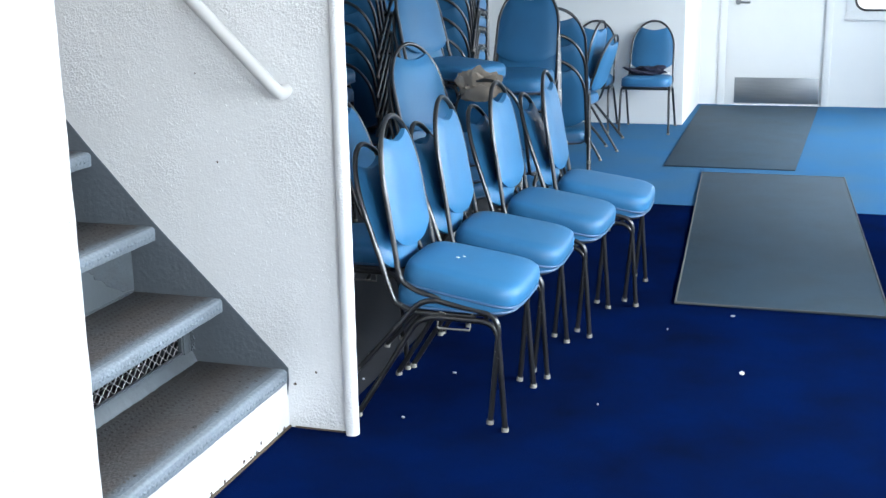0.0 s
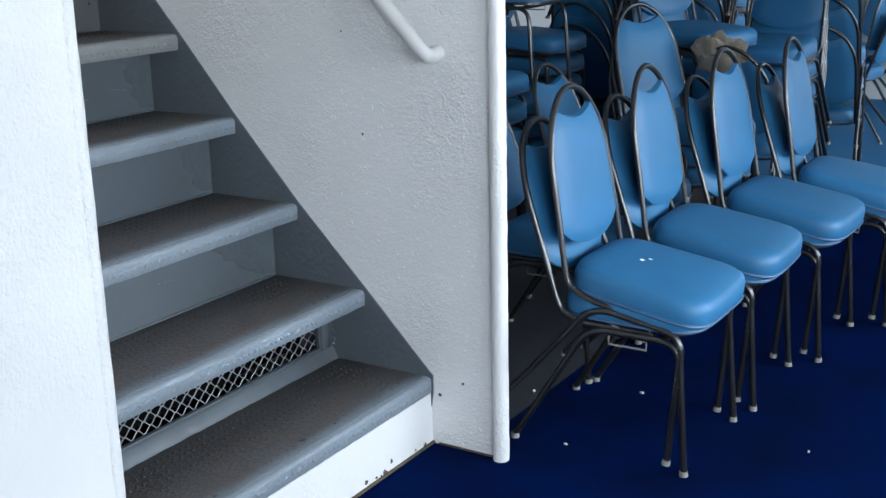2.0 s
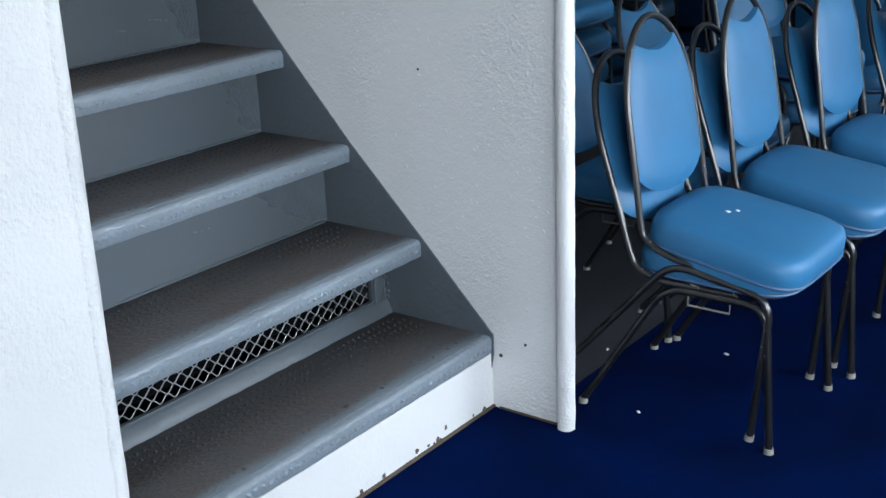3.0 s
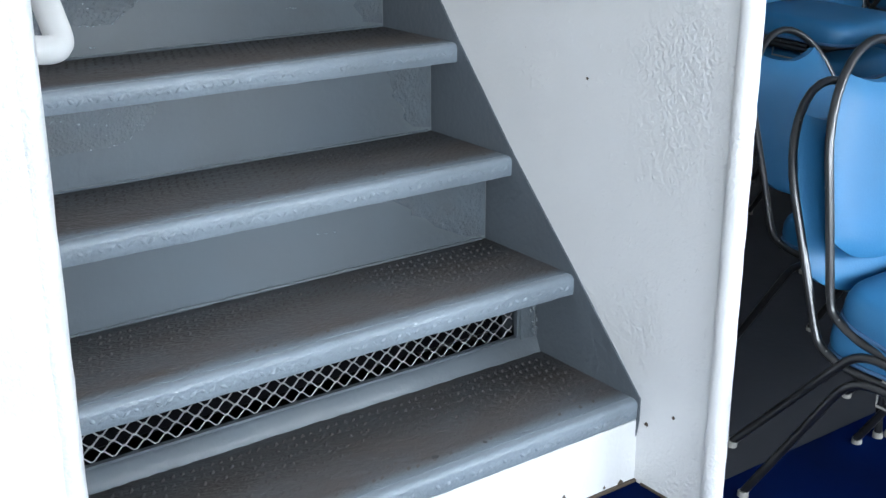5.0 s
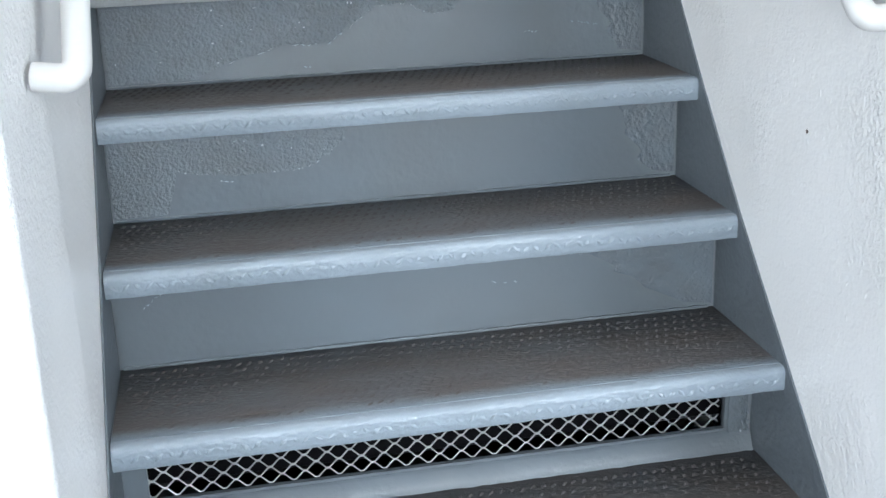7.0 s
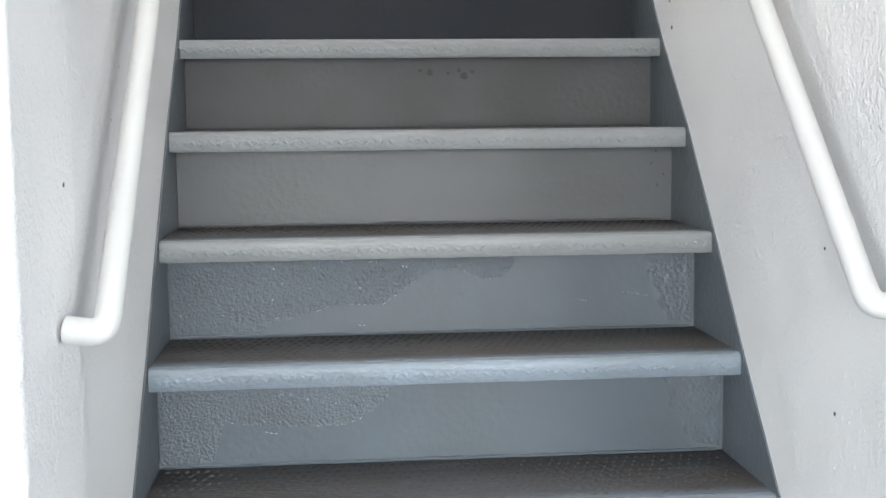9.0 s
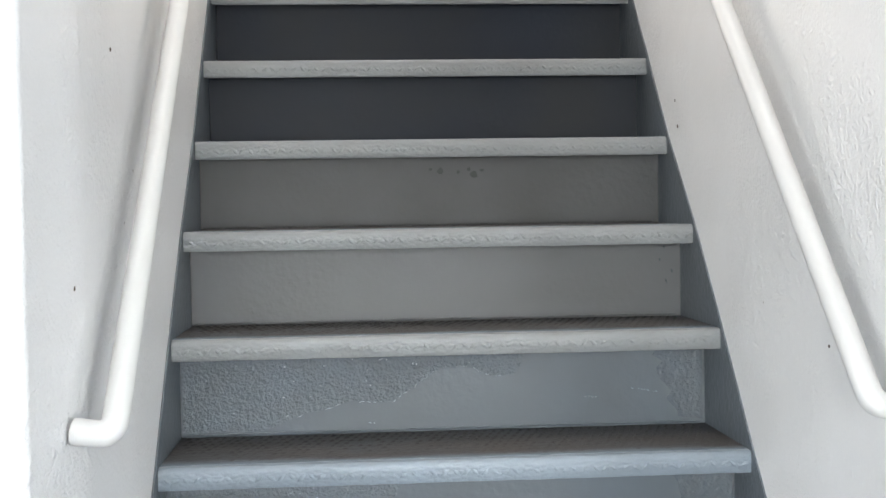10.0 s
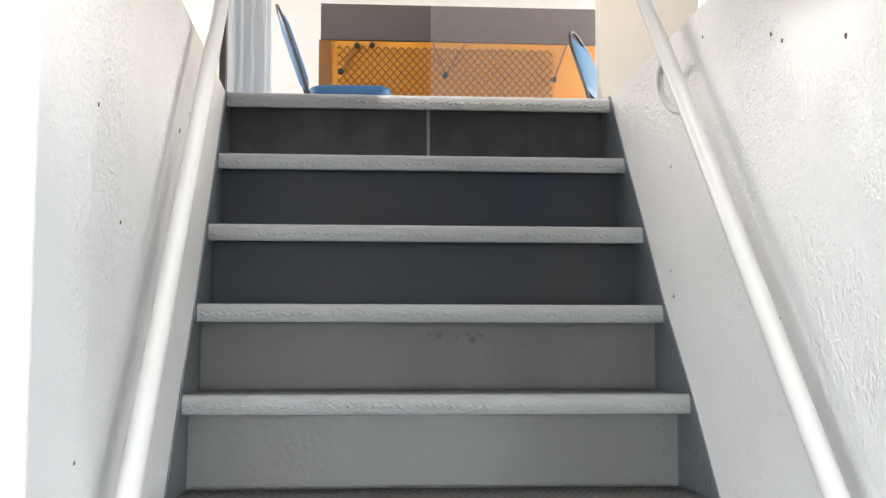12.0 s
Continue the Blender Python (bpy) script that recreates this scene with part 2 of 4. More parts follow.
def prism(outline, axis, a, b, bevel=0.0):
    """A flat outline of (u, v) pulled from a to b along axis x, y or z."""
    bm = bmesh.new()
    put = {"x": lambda u, v, w: (w, u, v), "y": lambda u, v, w: (u, w, v), "z": lambda u, v, w: (u, v, w)}[axis]
    lo = [bm.verts.new(put(u, v, a)) for u, v in outline]
    hi = [bm.verts.new(put(u, v, b)) for u, v in outline]
    bm.faces.new(lo)
    bm.faces.new(hi[::-1])
    n = len(outline)
    for i in range(n):
        bm.faces.new((lo[i], lo[(i + 1) % n], hi[(i + 1) % n], hi[i]))
    if bevel:
        bmesh.ops.bevel(bm, geom=list(bm.edges), offset=bevel, segments=2, affect="EDGES", profile=0.5)
    return bm


def curve_points(points, radius, steps=6):
    """A path through corner points, with each inner corner rounded."""
    pts = [Vector(p) for p in points]
    out = [pts[0]]
    for a, b, c in zip(pts, pts[1:], pts[2:]):
        d = min(radius, (b - a).length * 0.48, (c - b).length * 0.48)
        p, q = b + (a - b).normalized() * d, b + (c - b).normalized() * d
        for i in range(steps + 1):
            t = i / steps
            out.append((1 - t) ** 2 * p + 2 * t * (1 - t) * b + t * t * q)
    out.append(pts[-1])
    return out


def tube(points, r, sides=10, bm=None, closed=False, flat=1.0):
    bm = bm or bmesh.new()
    pts = [Vector(p) for p in points]
    n = len(pts)
    rings = []
    side = None
    for i, p in enumerate(pts):
        a = pts[i - 1] if i or closed else p
        c = pts[(i + 1) % n] if i < n - 1 or closed else p
        t = (c - a).normalized()
        if side is None:
            side = t.orthogonal().normalized()
        side = (side - t * side.dot(t)).normalized()
        up = t.cross(side)
        rings.append([bm.verts.new(p + (side * math.cos(k * 2 * math.pi / sides) + up * math.sin(k * 2 * math.pi / sides) * flat) * r) for k in range(sides)])
    for i in range(n if closed else n - 1):
        A, B = rings[i], rings[(i + 1) % n]
        for k in range(sides):
            bm.faces.new((A[k], A[(k + 1) % sides], B[(k + 1) % sides], B[k]))
    if not closed:
        bm.faces.new(rings[0][::-1])
        bm.faces.new(rings[-1])
    return bm


def slab(x0, y0, x1, y1, z0, z1, bevel=0.0):
    return box(x0, y0, z0, x1, y1, z1, bevel)


def structure(name, bm, mat, label="", smooth=True):
    return tagged(part(name, bm, mat, None, label, smooth), kind="structure")


# ---- the lower deck ----
DECK = 2.345            # height of the upper deck above the lower one
LOW = 2.25              # underside of the deckhead
WALL = -1.285           # face of the stair's left wall
LEFT = -1.26            # inner face of the stair's left wall; its right wall stands at x = 0
X0, X1, Y0, Y1 = -5.1, 8.60, -3.6, 3.2

carpet = slab(X0, Y0, 3.80, -0.12, -0.05, 0.0)
box(WALL - 0.03, -0.12, -0.05, 0.03, 0.04, 0.0, bm=carpet)
structure("floor", carpet, M_NAVY, "dark navy blue carpet with crumbs of litter")
structure("floor_far", slab(3.80, Y0, X1, Y1, -0.05, 0.001), M_BLUE, "brighter blue carpet")
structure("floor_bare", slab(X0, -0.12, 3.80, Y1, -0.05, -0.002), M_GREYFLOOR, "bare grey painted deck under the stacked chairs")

# deckhead, open above the stair
ceil = slab(X0, Y0, X1, -0.06, LOW, DECK)
# unseen beam, added along the edge to shade the upper risers
box(X0, -0.12, 2.07, X1, -0.065, LOW, bm=ceil)
box(0.03, -0.06, LOW, X1, Y1, DECK, bm=ceil)
box(X0, -0.06, LOW, WALL - 0.03, Y1, DECK, bm=ceil)
box(WALL - 0.03, 2.345, LOW, 0.03, Y1, DECK - 0.01, bm=ceil)
structure("ceiling", ceil, M_CEIL, "white painted steel deckhead", False)

# ship's side with a row of windows
wall = bmesh.new()
box(X0, Y0 - 0.08, 0, X1, Y0, 0.85, bm=wall)
box(X0, Y0 - 0.08, 1.95, X1, Y0, LOW, bm=wall)
edges = [X0]
for wx in (-3.3, -0.9, 1.5, 3.9, 6.3):
    edges += [wx - 0.9, wx + 0.9]
edges.append(X1)
for a, b in zip(edges[::2], edges[1::2]):
    box(a, Y0 - 0.08, 0.85, b, Y0, 1.95, bm=wall)
structure("wall_south", wall, M_WHITE_FLAT, "white painted ship's side with a row of windows", False)
aft = bmesh.new()
box(X0 - 0.08, Y0, 0, X0, Y1, LOW, bm=aft)
structure("wall_west", aft, M_WHITE_FLAT, "white painted bulkhead", False)
structure("wall_north", box(X0, Y1, 0, X1, Y1 + 0.08, LOW), M_WHITE_FLAT, "white painted bulkhead behind the stacked chairs", False)
# bulkhead left of the stair
structure("wall_stair_front", box(X0, -0.150, 0, WALL - 0.03, -0.115, LOW), M_WHITE, "white painted steel bulkhead beside the stair", False)

# far bulkhead with the door and a window
DY0, DY1 = -1.705, -0.775
WY0, WY1, WZ0, WZ1 = -3.35, -1.90, 0.86, 1.80
far = bmesh.new()
box(X1, DY1, 0, X1 + 0.08, -0.53, LOW, bm=far)
box(X1, DY0, 2.02, X1 + 0.08, DY1, LOW, bm=far)
box(X1, WY1, 0, X1 + 0.08, DY0, LOW, bm=far)
box(X1, WY0, 0, X1 + 0.08, WY1, WZ0, bm=far)
box(X1, WY0, WZ1, X1 + 0.08, WY1, LOW, bm=far)
box(X1, Y0, 0, X1 + 0.08, WY0, LOW, bm=far)
structure("wall_east", far, M_WHITE_FLAT, "white painted bulkhead with a door and a window", False)
# casing that stands out beside the door
structure("wall_casing", box(7.14, -0.53, 0, X1, Y1, LOW, 0.004), M_WHITE_FLAT, "white casing beside the door, chairs standing before it", False)

door = structure("door_1", box(X1 + 0.012, DY0 + 0.001, 0.0015, X1 + 0.055, DY1 - 0.001, 2.0185, 0.0005), M_WHITE_FLAT, "closed white door with a steel kick plate")
part("kick_plate", box(X1 + 0.006, DY0 + 0.03, 0.02, X1 + 0.0115, DY1 - 0.10, 0.27, 0.001), M_STEEL, door, "brushed steel kick plate")
part("door_handle", tube(curve_points([(X1 + 0.012, -0.88, 1.0), (X1 - 0.05, -0.88, 1.0), (X1 - 0.05, -0.995, 0.995)], 0.02), 0.011), M_STEEL, door, "steel lever handle")
part("door_handle_plate", tube([(X1 + 0.012, -0.88, 1.0), (X1 + 0.002, -0.88, 1.0)], 0.028, 16), M_STEEL, door, "round steel rose")
trim = structure("trim", box(X1 - 0.02, DY0 - 0.06, 0, X1 - 0.001, DY0 + 0.005, 2.08, 0.004), M_WHITE_FLAT, "white door frame")
part("jamb", box(X1 - 0.02, DY1 - 0.005, 0, X1 - 0.001, DY1 + 0.06, 2.08, 0.004), M_WHITE_FLAT, trim)
part("head", box(X1 - 0.022, DY0 - 0.06, 2.015, X1 - 0.001, DY1 + 0.06, 2.085, 0.004), M_WHITE_FLAT, trim)


def rounded(y0, z0, y1, z1, r, steps=6):
    out = []
    for cy, cz, a0 in ((y1 - r, z1 - r, 0), (y0 + r, z1 - r, 90), (y0 + r, z0 + r, 180), (y1 - r, z0 + r, 270)):
        for i in range(steps + 1):
            a = radians(a0 + 90 * i / steps)
            out.append((cy + r * math.cos(a), cz + r * math.sin(a)))
    return out


window = structure("window_1", tube([(X1 - 0.012, y, z) for y, z in rounded(WY0 + 0.05, WZ0 + 0.06, WY1 - 0.06, WZ1 - 0.05, 0.10)], 0.012, 8, closed=True),
                   M_RUBBER, "window with rounded corners and a black gasket")
for name, y0, z0, y1, z1 in (("window_frame", WY0 - 0.02, WZ0 - 0.02, WY1 + 0.02, WZ0 + 0.05), ("window_frame", WY0 - 0.02, WZ1 - 0.04, WY1 + 0.02, WZ1 + 0.02),
                             ("window_frame", WY0 - 0.02, WZ0 + 0.05, WY0 + 0.04, WZ1 - 0.04), ("window_frame", WY1 - 0.05, WZ0 + 0.05, WY1 + 0.02, WZ1 - 0.04)):
    part(name, box(X1 - 0.012, y0, z0, X1 - 0.0005, y1, z1, 0.002), M_WHITE_FLAT, window, "white painted frame")
for cy, cz, sy, sz in ((WY0 + 0.04, WZ0 + 0.05, 1, 1), (WY1 - 0.05, WZ0 + 0.05, -1, 1), (WY0 + 0.04, WZ1 - 0.04, 1, -1), (WY1 - 0.05, WZ1 - 0.04, -1, -1)):
    arc = [(cy, cz)] + [(cy + sy * 0.1 * (1 - math.cos(radians(a))), cz + sz * 0.1 * (1 - math.sin(radians(a)))) for a in range(0, 91, 15)]
    part("window_corner", prism(arc, "x", X1 - 0.0115, X1 - 0.001), M_WHITE_FLAT, window, "rounded corner of the frame", False)
part("window_sill", box(X1 - 0.035, WY0 - 0.03, WZ0 - 0.035, X1 - 0.001, WY1 + 0.03, WZ0 - 0.012, 0.004), M_WHITE_FLAT, window, "white sill")
pane = part("pane", box(X1 + 0.02, WY0, WZ0, X1 + 0.026, WY1, WZ1), glass, window, "clear pane", False)
pane.visible_shadow = False

# ---- the stair ----
NOSE = [(0.0, 0.205), (0.225, 0.436), (0.459, 0.670), (0.681, 0.914), (0.889, 1.157), (1.104, 1.396), (1.345, 1.630), (1.554, 1.868), (1.773, 2.110), (1.975, 2.345)]
RUN = 0.345             # tread depth, running on below the next nosing
THICK = 0.048

# walls of the stairwell: white steel plate with a round bar down the free edge
right = structure("wall_stair_right", prism([(-0.228, 0), (2.30, 0), (2.30, DECK), (-0.228, DECK)], "x", 0.0, 0.03), M_WHITE,
                  "white painted steel plate wall of the stair, lumpy with old paint", False)


def bar(x, y, r, z1, seed):
    rng = random.Random(seed)
    bm = bmesh.new()
    n, sides = 70, 14
    rings = []
    for i in range(n + 1):
        z = z1 * i / n
        rings.append([bm.verts.new((x + (r + rng.uniform(-0.0009, 0.0009)) * math.cos(2 * math.pi * k / sides),
                                    y + (r + rng.uniform(-0.0009, 0.0009)) * math.sin(2 * math.pi * k / sides), z)) for k in range(sides)])
    for A, B in zip(rings, rings[1:]):
        for k in range(sides):
            bm.faces.new((A[k], A[(k + 1) % sides], B[(k + 1) % sides], B[k]))
    return bm


part("edge_bar", bar(-0.002, -0.227, 0.023, 2.0, 3), M_WHITE, right, "round bar welded down the free edge")


def paint_lumps(n, seed):
    """Low beads and short runs of old paint on the stair wall, thickest towards the free edge."""
    rng = random.Random(seed)
    verts, faces = [], []
    for k in range(n):
        y, z = -0.205 + 0.75 * rng.random() ** 1.7, 0.30 + 1.15 * rng.random() ** 0.8
        if z < 0.30 + 1.083 * max(0.0, y):
            z += 0.5
        w, h, up = rng.uniform(0.0018, 0.0045), rng.uniform(0.0025, 0.011), rng.uniform(0.0005, 0.0011)
        lean, o = rng.uniform(-0.5, 0.5), len(verts)
        for a in range(8):
            c, d = math.cos(a * math.pi / 4), math.sin(a * math.pi / 4)
            verts.append((0.0002, y + w * c + lean * h * d, z + h * d))
        for a in range(8):
            c, d = math.cos(a * math.pi / 4) * 0.55, math.sin(a * math.pi / 4) * 0.55
            verts.append((-up * 0.8, y + w * c + lean * h * d, z + h * d))
        verts.append((-up, y, z))
        for a in range(8):
            b = (a + 1) % 8
            faces += [(o + a, o + b, o + 8 + b, o + 8 + a), (o + 8 + a, o + 8 + b, o + 16)]
    me = bpy.data.meshes.new("paint_lumps")
    me.from_pydata(verts, [], faces)
    me.materials.append(M_WHITE)
    for p in me.polygons:
        p.use_smooth = True
    return me


tagged(part("paint_lumps", paint_lumps(300, 501), M_WHITE, right, "beads and runs of old white paint"), kind="stuff")
left = structure("wall_stair_left", prism([(LEFT - 0.002, 2.30), (LEFT - 0.002, 0.10), (WALL, -0.13), (WALL - 0.03, -0.13), (WALL - 0.03, 2.30)], "z", 0, DECK), M_WHITE,
                 "white painted steel plate wall of the stair", False)
part("edge_bar", bar(WALL - 0.021, -0.132, 0.022, LOW, 4), M_WHITE, left, "round bar down the corner")
part("seam", box(-0.004, -0.232, 0.0, 0.0, -0.02, 0.006, 0.001), M_RUST, right, "rusty joint at the floor")
structure("wall_stair_back", box(LEFT, 2.30, 0, 0, 2.34, DECK - 0.005), M_STRING, "grey plate closing the space under the stair", False)

stair = tagged(new("staircase"), "steep grey painted steel staircase between white plate walls", "staircase", kind="structure")
# grey paint of the strings, up to the line of the nosings
for x, name in ((-0.004, "string"), (LEFT - 0.0015, "string")):
    line = [(y - 0.004, z + 0.006) for y, z in NOSE]
    outline = [(-0.004, NOSE[0][1] - THICK)] + line + [(2.29, NOSE[-1][1]), (2.29, 1.7), (0.35, 0.01), (0.02, 0.01)]
    part(name, prism(outline, "x", x, x + 0.004), M_STRING, stair, "grey painted string", False)


def tread_mesh(y, z, seed):
    """Tread with a rounded lip that turns down at the front."""
    rng = random.Random(seed)
    prof = [(RUN, 0.0), (0.02, 0.0)]
    for i in range(1, 6):
        a = radians(90 * i / 6)
        prof.append((0.014 - 0.014 * math.sin(a), -0.014 + 0.014 * math.cos(a)))
    prof += [(0.0, -0.016), (0.001, -THICK + 0.004), (0.004, -THICK), (0.012, -THICK), (0.014, -0.016), (RUN, -0.012)]
    bm = bmesh.new()
    cols = []
    n = 60
    for i in range(n + 1):
        x = LEFT + 0.004 + (-LEFT - 0.008) * i / n
        w = rng.uniform(-0.0008, 0.0008)
        cols.append([bm.verts.new((x, y + u + (w if v < 0 else 0), z + v + w * 0.6)) for u, v in prof])
    m = len(prof)
    for A, B in zip(cols, cols[1:]):
        for k in range(m):
            bm.faces.new((A[k], A[(k + 1) % m], B[(k + 1) % m], B[k]))
    bm.faces.new(cols[0])
    bm.faces.new(cols[-1][::-1])
    return bm




def weld_bead(y, z, seed):
    """Lumpy bead of weld and paint where a riser meets the tread below."""
    rng = random.Random(seed)
    n, bm, rings = 90, bmesh.new(), []
    for k in range(n + 1):
        x = LEFT + 0.01 + (-LEFT - 0.03) * k / n
        rad = 0.0042 * rng.uniform(0.55, 1.25)
        rings.append([bm.verts.new((x, y + rad * math.cos(a), z + rad * math.sin(a))) for a in (i * math.pi / 3 for i in range(6))])
    for A, B in zip(rings, rings[1:]):
        for k in range(6):
            bm.faces.new((A[k], A[(k + 1) % 6], B[(k + 1) % 6], B[k]))
    return bm


def vent_ledge(y, z):
    """Sloping, uneven strip of thick paint between the vent and the tread."""
    rng = random.Random(205)
    n, bm, rows = 70, bmesh.new(), []
    for k in range(n + 1):
        x = LEFT + 0.006 + (-LEFT - 0.014) * k / n
        w = rng.uniform(-0.002, 0.002)
        rows.append([bm.verts.new(p) for p in ((x, y - 0.001, z + 0.040 + w * 0.4), (x, y - 0.010 + w * 0.5, z + 0.034 + w * 0.5), (x, y - 0.020 + w, z + 0.010), (x, y - 0.026 + w, z + 0.0015),
                                               (x, y - 0.001, z + 0.0015))])
    for A, B in zip(rows, rows[1:]):
        for k in range(5):
            bm.faces.new((A[k], A[(k + 1) % 5], B[(k + 1) % 5], B[k]))
    bm.faces.new(rows[0])
    bm.faces.new(rows[-1][::-1])
    return bm


# risers step darker going up, with the shade carried by their colour
RISER_SHADES = [M_STRING] * 5 + [M_RISER_SHADE_LIGHT, M_RISER_SHADE_MID] + [M_RISER_SHADE_DEEP] * 2 + [M_RISER_SHADE_TOP]
for i, (y, z) in enumerate(NOSE):
    bm = tread_mesh(y, z, i)
    tread = part("tread", bm, M_NOSE if i < 4 else M_NOSE_UP, stair, "grey steel tread with a rounded lip")
    # worn walking surface behind the lip
    part("tread_surface", box(LEFT + 0.005, y + 0.024, z - 0.004, -0.005, y + RUN - 0.002, z + 0.0012, 0.0004), M_TREAD, tread, "worn brownish grey surface")
    if i == 0:
        part("riser", box(WALL, 0.003, 0, 0, 0.03, z - THICK - 0.001), M_WHITE, stair, "white painted bottom riser", False)
        part("seam", box(LEFT, -0.005, 0.0, 0, 0.0028, 0.007, 0.001), M_RUST, stair, "rusty joint at the floor")
        continue
    ry = NOSE[i - 1][0] + RUN - 0.01 if i > 1 else 0.357
    z0 = NOSE[i - 1][1]
    if i == 1:
        bm = box(LEFT, ry, z0, 0, ry + 0.012, z0 + 0.045)
        box(LEFT, ry, z0 + 0.045, LEFT + 0.048, ry + 0.012, z - 0.012, bm=bm)
        box(-0.062, ry, z0 + 0.045, 0, ry + 0.012, z - 0.012, bm=bm)
        box(LEFT, ry, z0 + 0.17, 0, ry + 0.012, z - 0.012, bm=bm)
        riser = part("riser", bm, M_RISER, stair, "grey riser with a vent of expanded metal", False)
        part("vent_ledge", vent_ledge(ry, z0), M_RISER, riser, "flaking ledge under the vent")
        part("flaked_patch", box(-0.056, ry - 0.006, z0 + 0.025, -0.014, ry - 0.001, z - 0.03, 0.003), M_FLAKE, riser, "flaking paint beside the vent")
        # black sheet put where there is only the dark under the stair
        part("vent_shade_sheet", box(LEFT + 0.02, ry + 0.11, z0 + 0.02, -0.02, ry + 0.114, z - 0.02), M_VENT_SHADE, riser, "black sheet for the shade behind the vent", False)
        vent = (ry, z0 + 0.045, z0 + 0.17)
    else:
        riser = part("riser", box(LEFT, ry, z0 - 0.01, 0, ry + 0.012, z - 0.012), RISER_SHADES[i], stair, "grey painted riser" if i < 7 else "grey painted riser, shade of the upper flight in its colour", False)
        end = -0.055 - 0.012 * math.sin(i * 2.3)
        rng = random.Random(40 + i)
        ragged = [(end + rng.uniform(-0.006, 0.004) - 0.02 * k / 12, z0 + 0.010 + (z - z0 - 0.03) * k / 12) for k in range(13)]
        plate = prism([(LEFT + 0.006, z0 + 0.010)] + ragged + [(LEFT + 0.006, z - 0.014)], "y", ry - 0.006, ry - 0.001)
        part("plate", plate, M_RISER if i < 5 else RISER_SHADES[i], riser, "smoother grey plate" if i < 7 else "grey plate with shade put into its colour", False)
        reach = {2: 0.30, 3: 0.10, 4: 0.07}.get(i)
        if reach:
            # blistered paint in the corner of the riser
            edge = [(-0.07 - reach * (k / 14) ** 0.8 + rng.uniform(-0.012, 0.012), z0 + 0.02 + (z - z0 - 0.034) * k / 14) for k in range(15)]
            part("blistered_corner", prism([(-0.012, z0 + 0.012)] + edge + [(-0.012, z - 0.014)], "y", ry - 0.0072, ry - 0.0008), M_FLAKE, riser, "blistered glossy paint", False)
        part("weld", weld_bead(ry - 0.004, z0 + 0.004, 210 + i), M_RISER if i < 5 else RISER_SHADES[i], riser, "uneven weld bead")
for i, runs in {4: [((-0.99, 0.959), (-0.857, 0.993), (-0.764, 0.987), (-0.684, 1.039), (-0.65, 1.065)), ((-0.60, 1.068), (-0.562, 1.063), (-0.53, 1.045), (-0.468, 1.047)),
                        ((-0.31, 0.988), (-0.26, 0.984)), ((-0.195, 1.006), (-0.15, 1.0), (-0.105, 0.987)), ((-0.84, 0.94), (-0.78, 0.935))],
                3: [((-1.116, 0.779), (-1.07, 0.762), (-1.032, 0.763)), ((-0.873, 0.755), (-0.825, 0.769), (-0.762, 0.816)), ((-0.81, 0.80), (-0.761, 0.789)), ((-1.05, 0.745), (-0.99, 0.742))],
                2: [((-0.62, 0.62), (-0.57, 0.604), (-0.54, 0.612)), ((-0.36, 0.60), (-0.29, 0.585), (-0.2, 0.597)), ((-1.2, 0.56), (-1.15, 0.6)), ((-0.5, 0.545), (-0.43, 0.54))]}.items():
    y = NOSE[i - 1][0] + RUN - 0.0165
    for run in runs:
        rng = random.Random(int(run[0][0] * -1000))
        pts = []
        for (xa, za), (xb, zb) in zip(run, run[1:]):
            for k in range(6):
                pts.append((xa + (xb - xa) * k / 6 + rng.uniform(-0.002, 0.002), y, za + (zb - za) * k / 6 + rng.uniform(-0.004, 0.004)))
        verts, faces = [], []
        for (xa, _, za), (xb, _, zb) in zip(pts, pts[1:]):
            if rng.random() < 0.3:
                continue
            o, w = len(verts), rng.uniform(0.0010, 0.0028)
            verts += [(xa, y + 0.001, za), ((xa + xb) / 2, y + 0.001, (za + zb) / 2 - w), (xb, y + 0.001, zb), ((xa + xb) / 2, y + 0.001, (za + zb) / 2 + w),
                      ((xa + xb) / 2, y - rng.uniform(0.001, 0.003), (za + zb) / 2)]
            faces += [(o, o + 1, o + 4), (o + 1, o + 2, o + 4), (o + 2, o + 3, o + 4), (o + 3, o, o + 4)]
        me = bpy.data.meshes.new("paint_ridge")
        me.from_pydata(verts, [], faces)
        me.materials.append(M_NOSE)
        part("paint_ridge", me, M_NOSE, stair, "raised ridge of cracked paint")


